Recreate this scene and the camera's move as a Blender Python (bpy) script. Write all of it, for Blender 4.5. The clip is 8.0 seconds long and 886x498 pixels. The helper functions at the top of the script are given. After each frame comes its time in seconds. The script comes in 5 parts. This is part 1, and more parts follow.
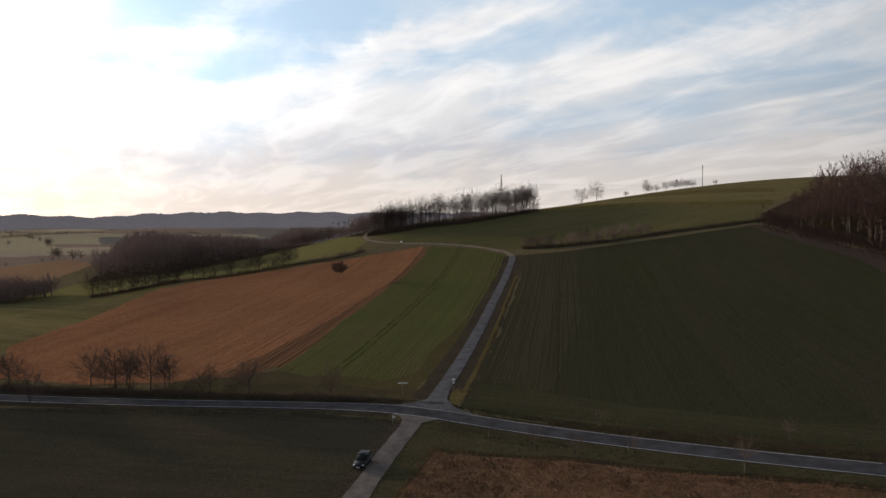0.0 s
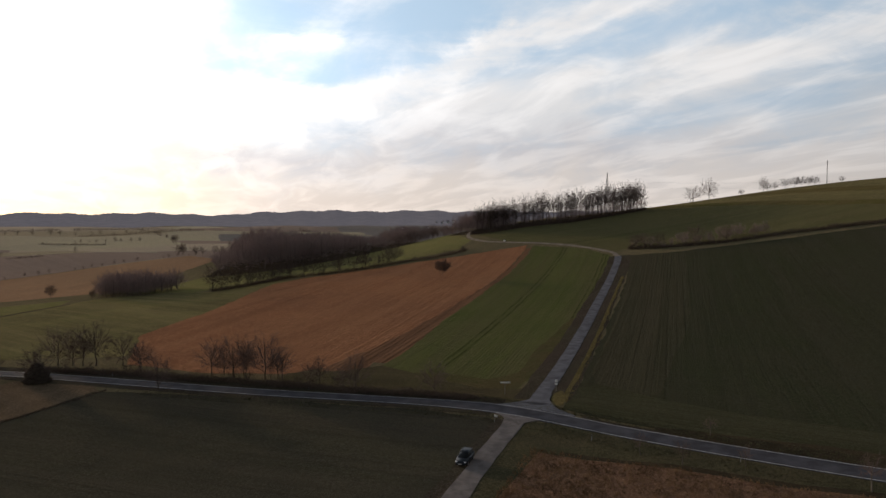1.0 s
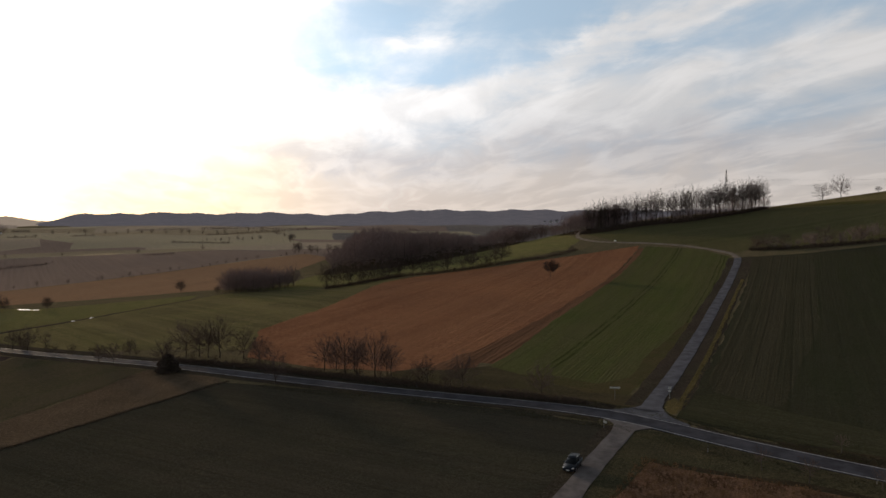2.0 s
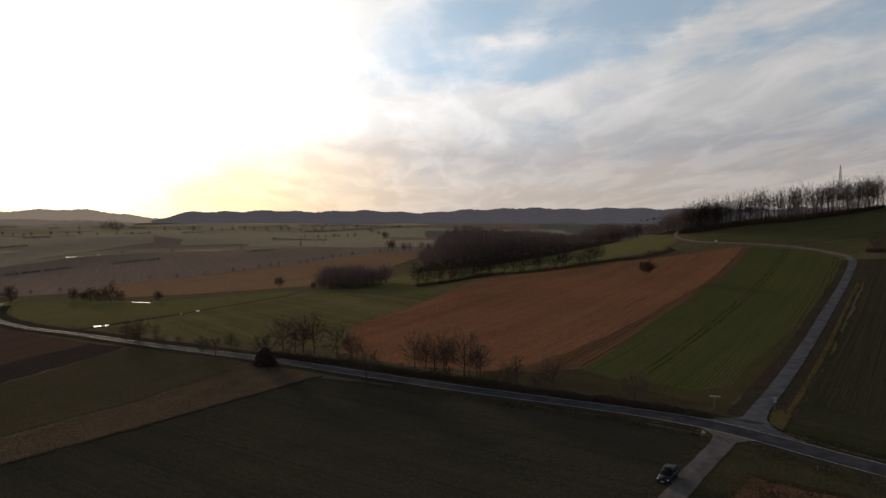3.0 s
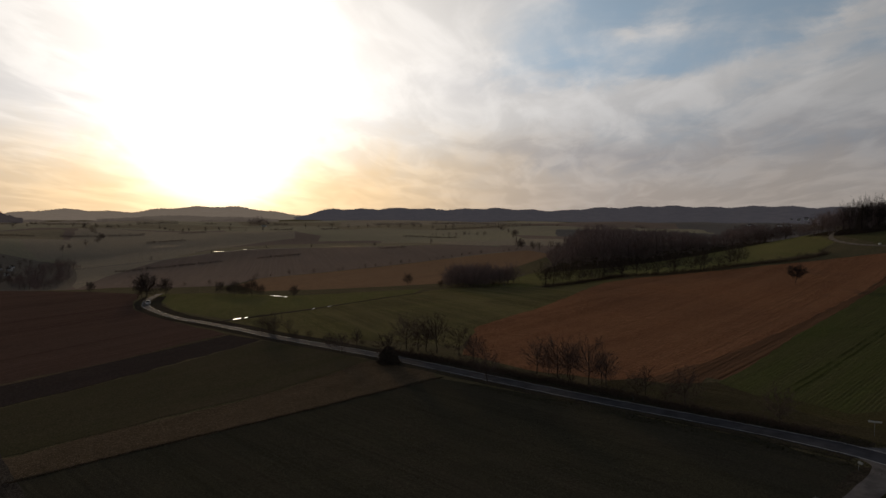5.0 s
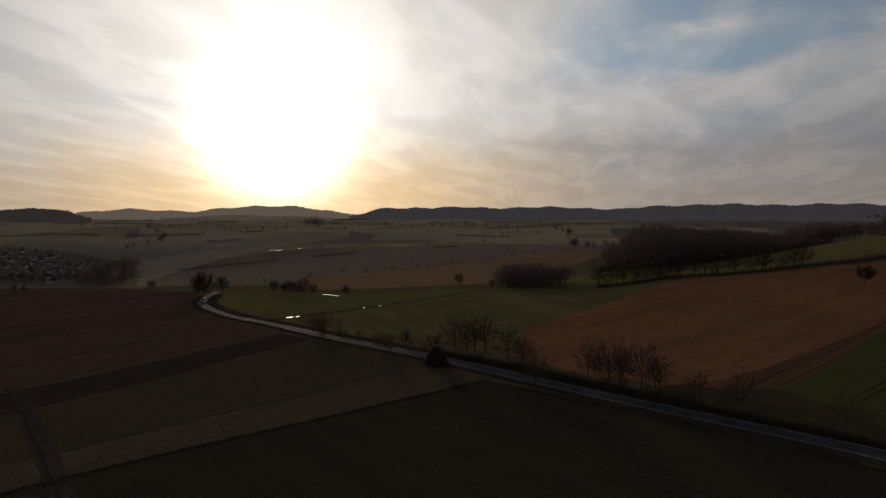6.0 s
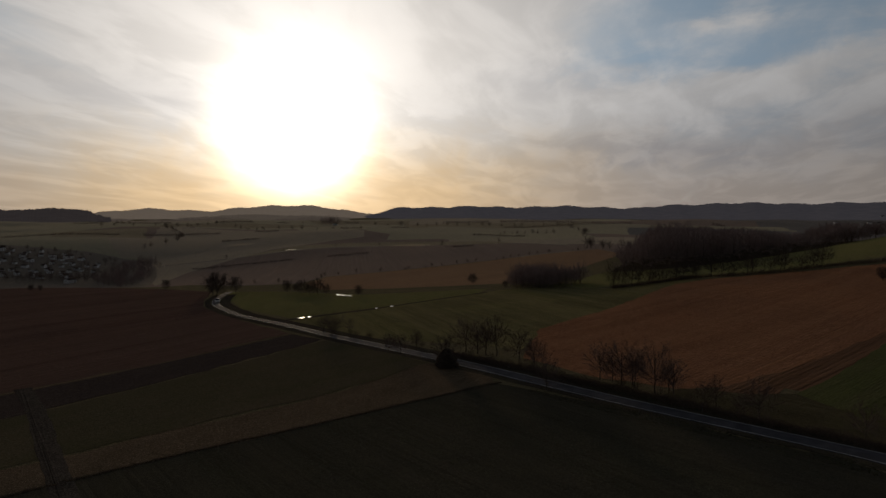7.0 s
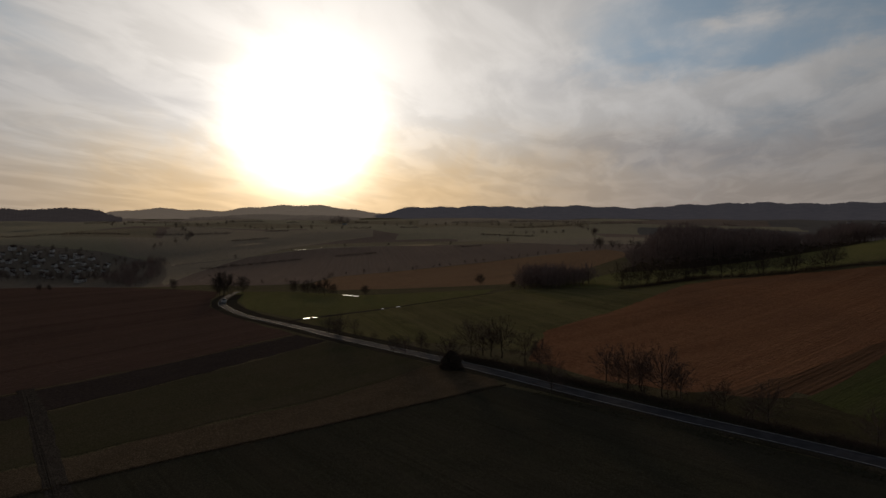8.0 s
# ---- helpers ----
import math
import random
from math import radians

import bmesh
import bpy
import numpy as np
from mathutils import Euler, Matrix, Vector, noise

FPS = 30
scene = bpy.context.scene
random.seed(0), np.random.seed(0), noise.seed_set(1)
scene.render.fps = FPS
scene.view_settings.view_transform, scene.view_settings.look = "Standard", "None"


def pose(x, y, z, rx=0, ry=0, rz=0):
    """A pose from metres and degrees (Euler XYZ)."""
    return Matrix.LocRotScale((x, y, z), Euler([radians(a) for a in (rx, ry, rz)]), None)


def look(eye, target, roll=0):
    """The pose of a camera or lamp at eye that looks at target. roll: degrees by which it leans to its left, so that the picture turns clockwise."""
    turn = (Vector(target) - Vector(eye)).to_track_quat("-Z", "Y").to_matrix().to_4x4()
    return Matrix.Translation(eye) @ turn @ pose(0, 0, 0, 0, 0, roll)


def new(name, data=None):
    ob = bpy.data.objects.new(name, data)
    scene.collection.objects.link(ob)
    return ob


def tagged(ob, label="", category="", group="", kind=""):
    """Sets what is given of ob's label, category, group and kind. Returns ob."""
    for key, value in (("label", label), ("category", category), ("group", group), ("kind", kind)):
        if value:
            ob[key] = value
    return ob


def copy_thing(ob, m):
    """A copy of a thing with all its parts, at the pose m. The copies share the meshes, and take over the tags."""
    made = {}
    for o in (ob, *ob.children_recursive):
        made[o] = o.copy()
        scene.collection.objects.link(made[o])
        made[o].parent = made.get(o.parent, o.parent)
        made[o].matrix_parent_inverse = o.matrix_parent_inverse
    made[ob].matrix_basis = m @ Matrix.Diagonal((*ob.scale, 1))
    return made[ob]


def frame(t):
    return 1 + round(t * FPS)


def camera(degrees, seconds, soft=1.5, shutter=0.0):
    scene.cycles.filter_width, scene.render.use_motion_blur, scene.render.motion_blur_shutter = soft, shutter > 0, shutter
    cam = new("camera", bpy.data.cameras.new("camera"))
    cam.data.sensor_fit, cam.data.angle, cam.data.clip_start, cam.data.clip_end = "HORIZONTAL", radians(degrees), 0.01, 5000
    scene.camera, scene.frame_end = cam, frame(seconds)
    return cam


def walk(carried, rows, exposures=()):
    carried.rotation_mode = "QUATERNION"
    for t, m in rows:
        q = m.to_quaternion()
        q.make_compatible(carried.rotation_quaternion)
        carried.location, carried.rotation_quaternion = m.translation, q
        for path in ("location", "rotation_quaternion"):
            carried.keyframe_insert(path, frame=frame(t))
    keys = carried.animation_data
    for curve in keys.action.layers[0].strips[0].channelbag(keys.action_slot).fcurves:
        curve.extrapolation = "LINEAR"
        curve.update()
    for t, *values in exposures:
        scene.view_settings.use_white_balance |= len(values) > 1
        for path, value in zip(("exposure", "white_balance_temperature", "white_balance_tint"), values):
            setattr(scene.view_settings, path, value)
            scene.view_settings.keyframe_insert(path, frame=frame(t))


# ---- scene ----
cam = camera(64.2, 8.0)
EYE = 36.5
# seconds, metres right, ahead and up of the first eye, then yaw, pitch, roll in degrees
ROWS = [
    (0.0, 0.00, 0.00, 0.00, 1.83, -2.60, 0.08),
    (0.5, -0.02, -0.39, 0.10, 5.86, -2.63, 0.10),
    (1.0, -0.05, -0.52, 0.21, 10.17, -2.71, -0.02),
    (1.5, -0.08, -0.41, 0.33, 14.22, -2.75, -0.05),
    (2.0, -0.12, -0.08, 0.47, 18.90, -2.77, 0.06),
    (3.5, -0.30, 1.95, 0.89, 28.51, -3.00, -0.11),
    (4.0, -0.38, 2.90, 1.04, 30.20, -3.03, -0.13),
    (4.5, -0.46, 3.95, 1.18, 33.76, -3.09, -0.15),
    (5.0, -0.56, 5.08, 1.31, 36.97, -3.13, -0.19),
    (6.5, -0.94, 8.65, 1.67, 42.34, -3.28, 0.07),
    (7.0, -1.09, 9.83, 1.76, 42.62, -3.30, 0.06),
    (7.5, -1.26, 10.96, 1.83, 42.89, -3.33, 0.05),
    (8.0, -1.44, 12.03, 1.89, 43.41, -3.32, 0.05),
]
EXPOSURES = [(0.0, -0.03), (2.0, -0.42), (3.5, -0.95), (5.0, -1.42), (6.5, -1.85), (8.0, -1.9)]
walk(cam, [(t, pose(x, y, EYE + z, 90 + pitch, roll, yaw)) for t, x, y, z, yaw, pitch, roll in ROWS], EXPOSURES)

# ---- light ----
SUN_AZ, SUN_EL = -54.3, 6.5          # degrees to the right of +y, and up
SUN_DIR = Vector((math.sin(radians(SUN_AZ)) * math.cos(radians(SUN_EL)), math.cos(radians(SUN_AZ)) * math.cos(radians(SUN_EL)), math.sin(radians(SUN_EL))))


def link(tree, a, b):
    tree.links.new(a, b)


def math_node(tree, op, a, b=None, c=None, clamp=False):
    n = tree.nodes.new("ShaderNodeMath")
    n.operation, n.use_clamp = op, clamp
    for i, v in enumerate((a, b, c)):
        if v is None:
            continue
        if isinstance(v, (int, float)):
            n.inputs[i].default_value = v
        else:
            link(tree, v, n.inputs[i])
    return n.outputs[0]


def mix_colour(tree, fac, a, b, blend="MIX"):
    n = tree.nodes.new("ShaderNodeMix")
    n.data_type, n.blend_type = "RGBA", blend
    for sock, v in ((n.inputs[0], fac), (n.inputs[6], a), (n.inputs[7], b)):
        if isinstance(v, (int, float)):
            sock.default_value = v
        elif isinstance(v, tuple):
            sock.default_value = (*v, 1)
        else:
            link(tree, v, sock)
    return n.outputs[2]


def ramp(tree, value, lo, hi, a=0.0, b=1.0, smooth=True):
    n = tree.nodes.new("ShaderNodeMapRange")
    n.interpolation_type = "SMOOTHSTEP" if smooth else "LINEAR"
    link(tree, value, n.inputs[0])
    for i, v in enumerate((lo, hi, a, b)):
        n.inputs[i + 1].default_value = v
    return n.outputs[0]


def noise_node(tree, vec, scale, detail=4.0, rough=0.55, distortion=0.0):
    n = tree.nodes.new("ShaderNodeTexNoise")
    link(tree, vec, n.inputs["Vector"])
    n.inputs["Scale"].default_value, n.inputs["Detail"].default_value = scale, detail
    n.inputs["Roughness"].default_value, n.inputs["Distortion"].default_value = rough, distortion
    return n.outputs["Fac"]


def mapped(tree, vec, scale=(1, 1, 1), turn=0.0, move=(0, 0, 0)):
    n = tree.nodes.new("ShaderNodeMapping")
    link(tree, vec, n.inputs["Vector"])
    n.vector_type = "TEXTURE"
    n.inputs["Scale"].default_value, n.inputs["Rotation"].default_value, n.inputs["Location"].default_value = [1 / v if v else 0 for v in scale], (0, 0, radians(-turn)), move
    return n.outputs[0]


def build_sky():
    """Thin cirrus lit by a low sun: a bright aureole, fibrous streaks, open blue patches and a grey bank low down."""
    world = bpy.data.worlds.new("sky")
    scene.world, world.use_nodes = world, True
    tr = world.node_tree
    tr.nodes.clear()
    co = tr.nodes.new("ShaderNodeTexCoord").outputs["Generated"]
    sky = tr.nodes.new("ShaderNodeTexSky")
    sky.sky_type, sky.sun_disc = "NISHITA", False
    sky.sun_elevation, sky.sun_rotation = radians(SUN_EL), radians(SUN_AZ)
    sky.air_density, sky.dust_density = 1.0, 0.6
    sep = tr.nodes.new("ShaderNodeSeparateXYZ")
    link(tr, co, sep.inputs[0])
    up = math_node(tr, "MAXIMUM", sep.outputs[2], 0.0)
    lift = math_node(tr, "ADD", up, 0.13)
    comb = tr.nodes.new("ShaderNodeCombineXYZ")
    link(tr, math_node(tr, "DIVIDE", sep.outputs[0], lift), comb.inputs[0])
    link(tr, math_node(tr, "DIVIDE", sep.outputs[1], lift), comb.inputs[1])
    flat = comb.outputs[0]

    def mul(a, b):
        return math_node(tr, "MULTIPLY", a, b)

    def add(a, b):
        return math_node(tr, "ADD", a, b)

    # azimuth and height in degrees, with ragged edges
    rag = noise_node(tr, mapped(tr, co, (1, 1, 2.5)), 7.0, 6, 0.62, 0.5)
    rag2 = noise_node(tr, mapped(tr, co, (1, 1, 2.0), 0, (3, 1, 2)), 9.0, 6, 0.62, 0.5)
    az = add(mul(math_node(tr, "ARCTAN2", sep.outputs[0], sep.outputs[1]), 57.2958), mul(math_node(tr, "SUBTRACT", rag, 0.5), 16.0))
    el = add(mul(math_node(tr, "ARCSINE", up), 57.2958), mul(math_node(tr, "SUBTRACT", rag2, 0.5), 5.0))

    def blob(az0, el0, wide, high, tilt=0.0):
        da = math_node(tr, "SUBTRACT", az, az0)
        de = math_node(tr, "SUBTRACT", math_node(tr, "SUBTRACT", el, el0), mul(da, tilt))
        q = add(math_node(tr, "POWER", mul(math_node(tr, "ABSOLUTE", da), 1 / wide), 2.0), math_node(tr, "POWER", mul(math_node(tr, "ABSOLUTE", de), 1 / high), 2.0))
        return math_node(tr, "POWER", math.e, mul(q, -1.0))

    dot = tr.nodes.new("ShaderNodeVectorMath")
    dot.operation = "DOT_PRODUCT"
    link(tr, co, dot.inputs[0])
    dot.inputs[1].default_value = SUN_DIR
    gap = mul(math_node(tr, "ARCCOSINE", math_node(tr, "MINIMUM", dot.outputs["Value"], 0.99999)), 57.2958)

    # cover: fibrous streaks along the wind, thinned over the blue patches
    streak = ramp(tr, noise_node(tr, mapped(tr, flat, (0.35, 1.3, 1), 46), 0.9, 8, 0.52, 0.5), 0.32, 0.70)
    wisp = ramp(tr, noise_node(tr, mapped(tr, flat, (0.6, 1.5, 1), 60), 2.0, 8, 0.55, 0.5), 0.34, 0.70)
    curl = ramp(tr, noise_node(tr, mapped(tr, co, (1, 1, 3.2), 0, (1.3, 0.2, 0.7)), 4.2, 8, 0.55, 0.5), 0.36, 0.66)
    cover = add(0.20, add(mul(streak, 0.30), add(mul(wisp, 0.16), mul(curl, 0.24))))
    for amount, spot in ((-0.22, (-28, 10.9, 8, 1.6)), (-0.36, (-13, 15.8, 9, 2.4)), (-0.34, (20, 17.5, 14, 3.4)), (0.32, (-20.5, 13.6, 2.6, 0.8)), (0.34, (-6, 12.8, 17, 1.3, 0.30)), (0.30, (17, 12.2, 18, 1.5, 0.15)), (0.34, (-22, 8.4, 12, 1.7))):
        cover = add(cover, mul(blob(*spot), amount))
    cover = add(cover, ramp(tr, el, 1.5, 9.0, 0.62, 0.0))
    cover = add(cover, ramp(tr, gap, 12.0, 30.0, 0.55, 0.0))
    cover = ramp(tr, cover, 0.16, 0.88)
    clear = mix_colour(tr, 1.0, sky.outputs[0], (0.06, 0.06, 0.06), "MULTIPLY")
    clear = mix_colour(tr, 0.88, clear, (0.60, 0.79, 1.00))
    fibre = ramp(tr, wisp, 0.0, 1.0, 0.93, 1.09)
    cloud = mix_colour(tr, 1.0, (1.07, 1.05, 1.045), fibre, "MULTIPLY")
    bank = mul(add(blob(-2, 5.4, 20, 2.2), add(mul(blob(-27, 4.2, 9, 0.7), 0.8), add(mul(blob(-33, 10.2, 6, 1.2), 0.4), mul(blob(-66, 8.5, 9, 1.5), 0.4)))), ramp(tr, wisp, 0.0, 1.0, 1.0, 0.55))
    cloud = mix_colour(tr, math_node(tr, "MINIMUM", mul(bank, 0.8), 1.0), cloud, (0.74, 0.75, 0.81))
    base = mix_colour(tr, cover, clear, cloud)
    # warm towards the horizon, most of all under the sun
    low = ramp(tr, el, 0.0, 8.0, 1.0, 0.0)
    base = mix_colour(tr, mul(low, ramp(tr, gap, 26.0, 66.0, 1.0, 0.7)), base, mix_colour(tr, 1.0, base, (0.92, 0.81, 0.72), "MULTIPLY"))
    base = mix_colour(tr, mul(low, ramp(tr, gap, 10.0, 32.0, 1.0, 0.0)), base, mix_colour(tr, 1.0, base, (1.12, 0.97, 0.68), "MULTIPLY"))
    base = mix_colour(tr, ramp(tr, gap, 8.0, 34.0, 1.0, 0.0), base, mix_colour(tr, 1.0, base, (1.05, 1.0, 0.93), "MULTIPLY"))
    # brightness: the aureole, and a deeper sky overhead and away from the sun
    light = add(0.72, mul(math_node(tr, "POWER", math.e, mul(gap, -1 / 13.0)), 4.0))
    high = mul(ramp(tr, up, 0.28, 0.85, 1.0, 0.22), ramp(tr, el, 6.0, 14.0, 1.0, 1.14))
    away = ramp(tr, dot.outputs["Value"], -0.6, 0.55, 0.32, 1.0)
    light = mul(mul(light, mul(high, away)), add(1.0, mul(blob(-24, 10, 15, 5), 0.2)))
    core = mul(math_node(tr, "POWER", math.e, mul(math_node(tr, "POWER", mul(gap, 1 / 3.3), 1.8), -1.0)), 30.0)
    bg, glow = tr.nodes.new("ShaderNodeBackground"), tr.nodes.new("ShaderNodeBackground")
    link(tr, base, bg.inputs[0])
    link(tr, light, bg.inputs[1])
    glow.inputs[0].default_value = (1.0, 0.86, 0.62, 1)
    link(tr, core, glow.inputs[1])
    both = tr.nodes.new("ShaderNodeAddShader")
    link(tr, bg.outputs[0], both.inputs[0])
    link(tr, glow.outputs[0], both.inputs[1])
    link(tr, both.outputs[0], tr.nodes.new("ShaderNodeOutputWorld").inputs[0])


build_sky()
sun_lamp = bpy.data.lights.new("sun", "SUN")
sun_lamp.energy, sun_lamp.angle, sun_lamp.color = 2.8, radians(2.0), (1.0, 0.74, 0.48)
sun = new("sun", sun_lamp)
sun.matrix_world = look(SUN_DIR * 300, (0, 0, 0))


# ---- materials ----
def shader(name, rough=0.9, spec=0.2, metal=0.0):
    m = bpy.data.materials.new(name)
    m.use_nodes = True
    b = m.node_tree.nodes["Principled BSDF"]
    b.inputs["Roughness"].default_value, b.inputs["Specular IOR Level"].default_value, b.inputs["Metallic"].default_value = rough, spec, metal
    return m, m.node_tree, b


def bump_to(tr, b, height, strength, distance):
    n = tr.nodes.new("ShaderNodeBump")
    n.inputs["Strength"].default_value, n.inputs["Distance"].default_value = strength, distance
    link(tr, height, n.inputs["Height"])
    link(tr, n.outputs[0], b.inputs["Normal"])


def plain(name, colour, rough=0.6, spec=0.3, metal=0.0, vary=0.15, scale=3.0):
    m, tr, b = shader(name, rough, spec, metal)
    co = tr.nodes.new("ShaderNodeTexCoord").outputs["Object"]
    n = noise_node(tr, co, scale, 5)
    dark = tuple(c * (1 - vary) for c in colour)
    light = tuple(min(1, c * (1 + vary)) for c in colour)
    link(tr, mix_colour(tr, ramp(tr, n, 0.3, 0.7), dark, light), b.inputs["Base Color"])
    bump_to(tr, b, n, 0.15, 0.02)
    return m


def soil(name, a, b_, c, turn=0.0, spacing=0.0, depth=0.3, patch=70.0, grain=0.9, tram=0.0, tram_colour=(0.05, 0.04, 0.03), streaks=0.5, clods=0.6, tracks=0.6, lines=0.0, sheen=0.0):
    """A field: two colours in large patches, a third in fine tufts, drilled rows or furrows, and wheel tracks. sheen:
    grazing brightness in place of haze, strongest on far fields.
    """
    m, tr, b = shader(name, 1.0, 0.0)
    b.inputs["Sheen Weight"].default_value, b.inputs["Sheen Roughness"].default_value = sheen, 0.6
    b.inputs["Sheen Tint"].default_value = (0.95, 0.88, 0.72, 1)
    co = tr.nodes.new("ShaderNodeTexCoord").outputs["Object"]
    big = noise_node(tr, co, 1.0 / patch, 5, 0.6, 0.4)
    long_ = noise_node(tr, mapped(tr, co, (1.0 / 6, 1.0 / 90, 1.0 / 30), turn), 1.0, 5, 0.6)
    fine = noise_node(tr, co, 1.0 / grain, 7, 0.75)
    mid = noise_node(tr, co, 0.11, 4, 0.65)
    col = mix_colour(tr, ramp(tr, big, 0.36, 0.64), a, b_)
    col = mix_colour(tr, math_node(tr, "MULTIPLY", ramp(tr, long_, 0.35, 0.7), streaks), col, c)
    col = mix_colour(tr, math_node(tr, "MULTIPLY", ramp(tr, mid, 0.45, 0.75), 0.4), col, b_)
    col = mix_colour(tr, ramp(tr, fine, 0.42, 0.66, 0.0, clods), col, tuple(v * 0.4 for v in a))
    col = mix_colour(tr, ramp(tr, fine, 0.30, 0.46, clods * 0.6, 0.0), col, tuple(min(1, v * 1.7) for v in c))
    speck = noise_node(tr, co, 2.6 / grain, 3, 0.7)
    col = mix_colour(tr, ramp(tr, speck, 0.48, 0.66, 0.0, 0.6 * clods + 0.25), col, tuple(v * 0.45 for v in b_))
    col = mix_colour(tr, ramp(tr, speck, 0.34, 0.48, 0.5 * clods + 0.2, 0.0), col, tuple(min(1, v * 1.6) for v in c))
    height = math_node(tr, "ADD", math_node(tr, "MULTIPLY", fine, 0.8), math_node(tr, "MULTIPLY", mid, 0.9))
    if spacing:
        w = tr.nodes.new("ShaderNodeTexWave")
        w.wave_type, w.bands_direction = "BANDS", "X"
        link(tr, mapped(tr, co, (1, 1, 0), turn), w.inputs["Vector"])
        w.inputs["Scale"].default_value, w.inputs["Distortion"].default_value, w.inputs["Detail"].default_value, w.inputs["Detail Scale"].default_value = 0.314 / spacing, 2.0, 4.0, 0.5
        patchy = math_node(tr, "MULTIPLY", ramp(tr, mid, 0.38, 0.62, 0.4, 1.0), ramp(tr, long_, 0.35, 0.65, 0.4, 1.0))
        rows_ = math_node(tr, "MULTIPLY", w.outputs["Fac"], patchy)
        col = mix_colour(tr, math_node(tr, "MULTIPLY", rows_, depth), col, tuple(v * 0.5 for v in c))
        height = math_node(tr, "ADD", height, math_node(tr, "MULTIPLY", rows_, depth))
    if lines:
        long_lines = ramp(tr, noise_node(tr, mapped(tr, co, (1 / 2.6, 1 / 320, 0), turn), 1.0, 4, 0.7), 0.44, 0.60)
        broad_lines = ramp(tr, noise_node(tr, mapped(tr, co, (1 / 11, 1 / 500, 0), turn), 1.0, 3, 0.6), 0.42, 0.60)
        col = mix_colour(tr, math_node(tr, "MULTIPLY", long_lines, lines), col, tuple(v * 0.5 for v in a))
        col = mix_colour(tr, math_node(tr, "MULTIPLY", broad_lines, lines * 0.7), col, tuple(v * 0.95 for v in c))
        height = math_node(tr, "ADD", height, math_node(tr, "MULTIPLY", long_lines, lines))
    if tram:
        t = tr.nodes.new("ShaderNodeSeparateXYZ")
        link(tr, mapped(tr, co, (1, 1, 0), turn), t.inputs[0])
        wob = math_node(tr, "ADD", t.outputs[0], math_node(tr, "MULTIPLY", noise_node(tr, co, 0.05, 2), 1.5))
        pp = math_node(tr, "PINGPONG", math_node(tr, "SUBTRACT", math_node(tr, "PINGPONG", wob, tram / 2), 0.9), 50.0)
        track = ramp(tr, pp, 0.15, 0.5, tracks, 0.0)
        col = mix_colour(tr, math_node(tr, "MULTIPLY", track, ramp(tr, noise_node(tr, co, 0.2, 3), 0.3, 0.6)), col, tram_colour)
    link(tr, col, b.inputs["Base Color"])
    bump_to(tr, b, height, 0.3 + clods, 0.4)
    return m


def asphalt(name, colour, patchy=0.3):
    m, tr, b = shader(name, 1.0, 0.012)
    co = tr.nodes.new("ShaderNodeTexCoord").outputs["Object"]
    n1, n2 = noise_node(tr, co, 0.35, 5, 0.6), noise_node(tr, co, 9.0, 4, 0.7)
    col = mix_colour(tr, ramp(tr, n1, 0.3, 0.7), tuple(c * (1 - patchy) for c in colour), tuple(c * (1 + patchy) for c in colour))
    col = mix_colour(tr, ramp(tr, n2, 0.5, 0.8, 0, 0.4), col, tuple(c * 0.5 for c in colour))
    link(tr, col, b.inputs["Base Color"])
    link(tr, ramp(tr, n1, 0.3, 0.7, 0.8, 0.95), b.inputs["Roughness"])
    bump_to(tr, b, n2, 0.2, 0.02)
    return m


def bark(name, colour, light):
    m, tr, b = shader(name, 0.95, 0.1)
    co = tr.nodes.new("ShaderNodeTexCoord").outputs["Object"]
    info = tr.nodes.new("ShaderNodeObjectInfo").outputs["Random"]
    n = noise_node(tr, mapped(tr, co, (6, 6, 1.2)), 1.0, 5)
    col = mix_colour(tr, ramp(tr, n, 0.35, 0.7), colour, light)
    col = mix_colour(tr, math_node(tr, "MULTIPLY", info, 0.5), col, tuple(c * 0.55 for c in colour))
    link(tr, col, b.inputs["Base Color"])
    bump_to(tr, b, n, 0.4, 0.03)
    return m


M_GROUND = soil("rough_grass", (0.150, 0.130, 0.069), (0.108, 0.099, 0.057), (0.200, 0.146, 0.092), 20, 0, 0, 60, 0.8, sheen=0.02)
M_ROUGH = soil("rough_margin", (0.092, 0.083, 0.045), (0.075, 0.066, 0.040), (0.125, 0.092, 0.060), 96, 0, 0, 9, 0.5, lines=0.3)
M_VERGE = soil("verge_grass", (0.069, 0.064, 0.044), (0.052, 0.044, 0.035), (0.103, 0.077, 0.064), 20, 0, 0, 14, 0.6)
# far land: base colours lightened and sheen added in place of haze
M_FARLAND = soil("hazy_pasture", (0.270, 0.246, 0.160), (0.248, 0.214, 0.154), (0.310, 0.258, 0.182), 70, 0, 0, 150, 3.0, sheen=0.12)
M_FARWOOD = soil("hazy_woodland", (0.175, 0.160, 0.160), (0.150, 0.140, 0.142), (0.200, 0.178, 0.172), 70, 0, 0, 60, 4.0, sheen=0.03)
M_FARDARK = soil("hazy_ploughland", (0.290, 0.228, 0.176), (0.260, 0.212, 0.162), (0.325, 0.255, 0.196), 70, 0, 0, 150, 3.0, sheen=0.12)
M_GREEN = soil("winter_wheat", (0.103, 0.124, 0.040), (0.121, 0.130, 0.049), (0.125, 0.108, 0.062), 6.5, 0.9, 0.3, 50, 0.6, 23.0, (0.03, 0.032, 0.014), lines=0.2)
M_HEADLAND = soil("wheat_headland", (0.086, 0.088, 0.036), (0.110, 0.090, 0.045), (0.112, 0.085, 0.052), 96, 1.4, 0.3, 14, 0.6)
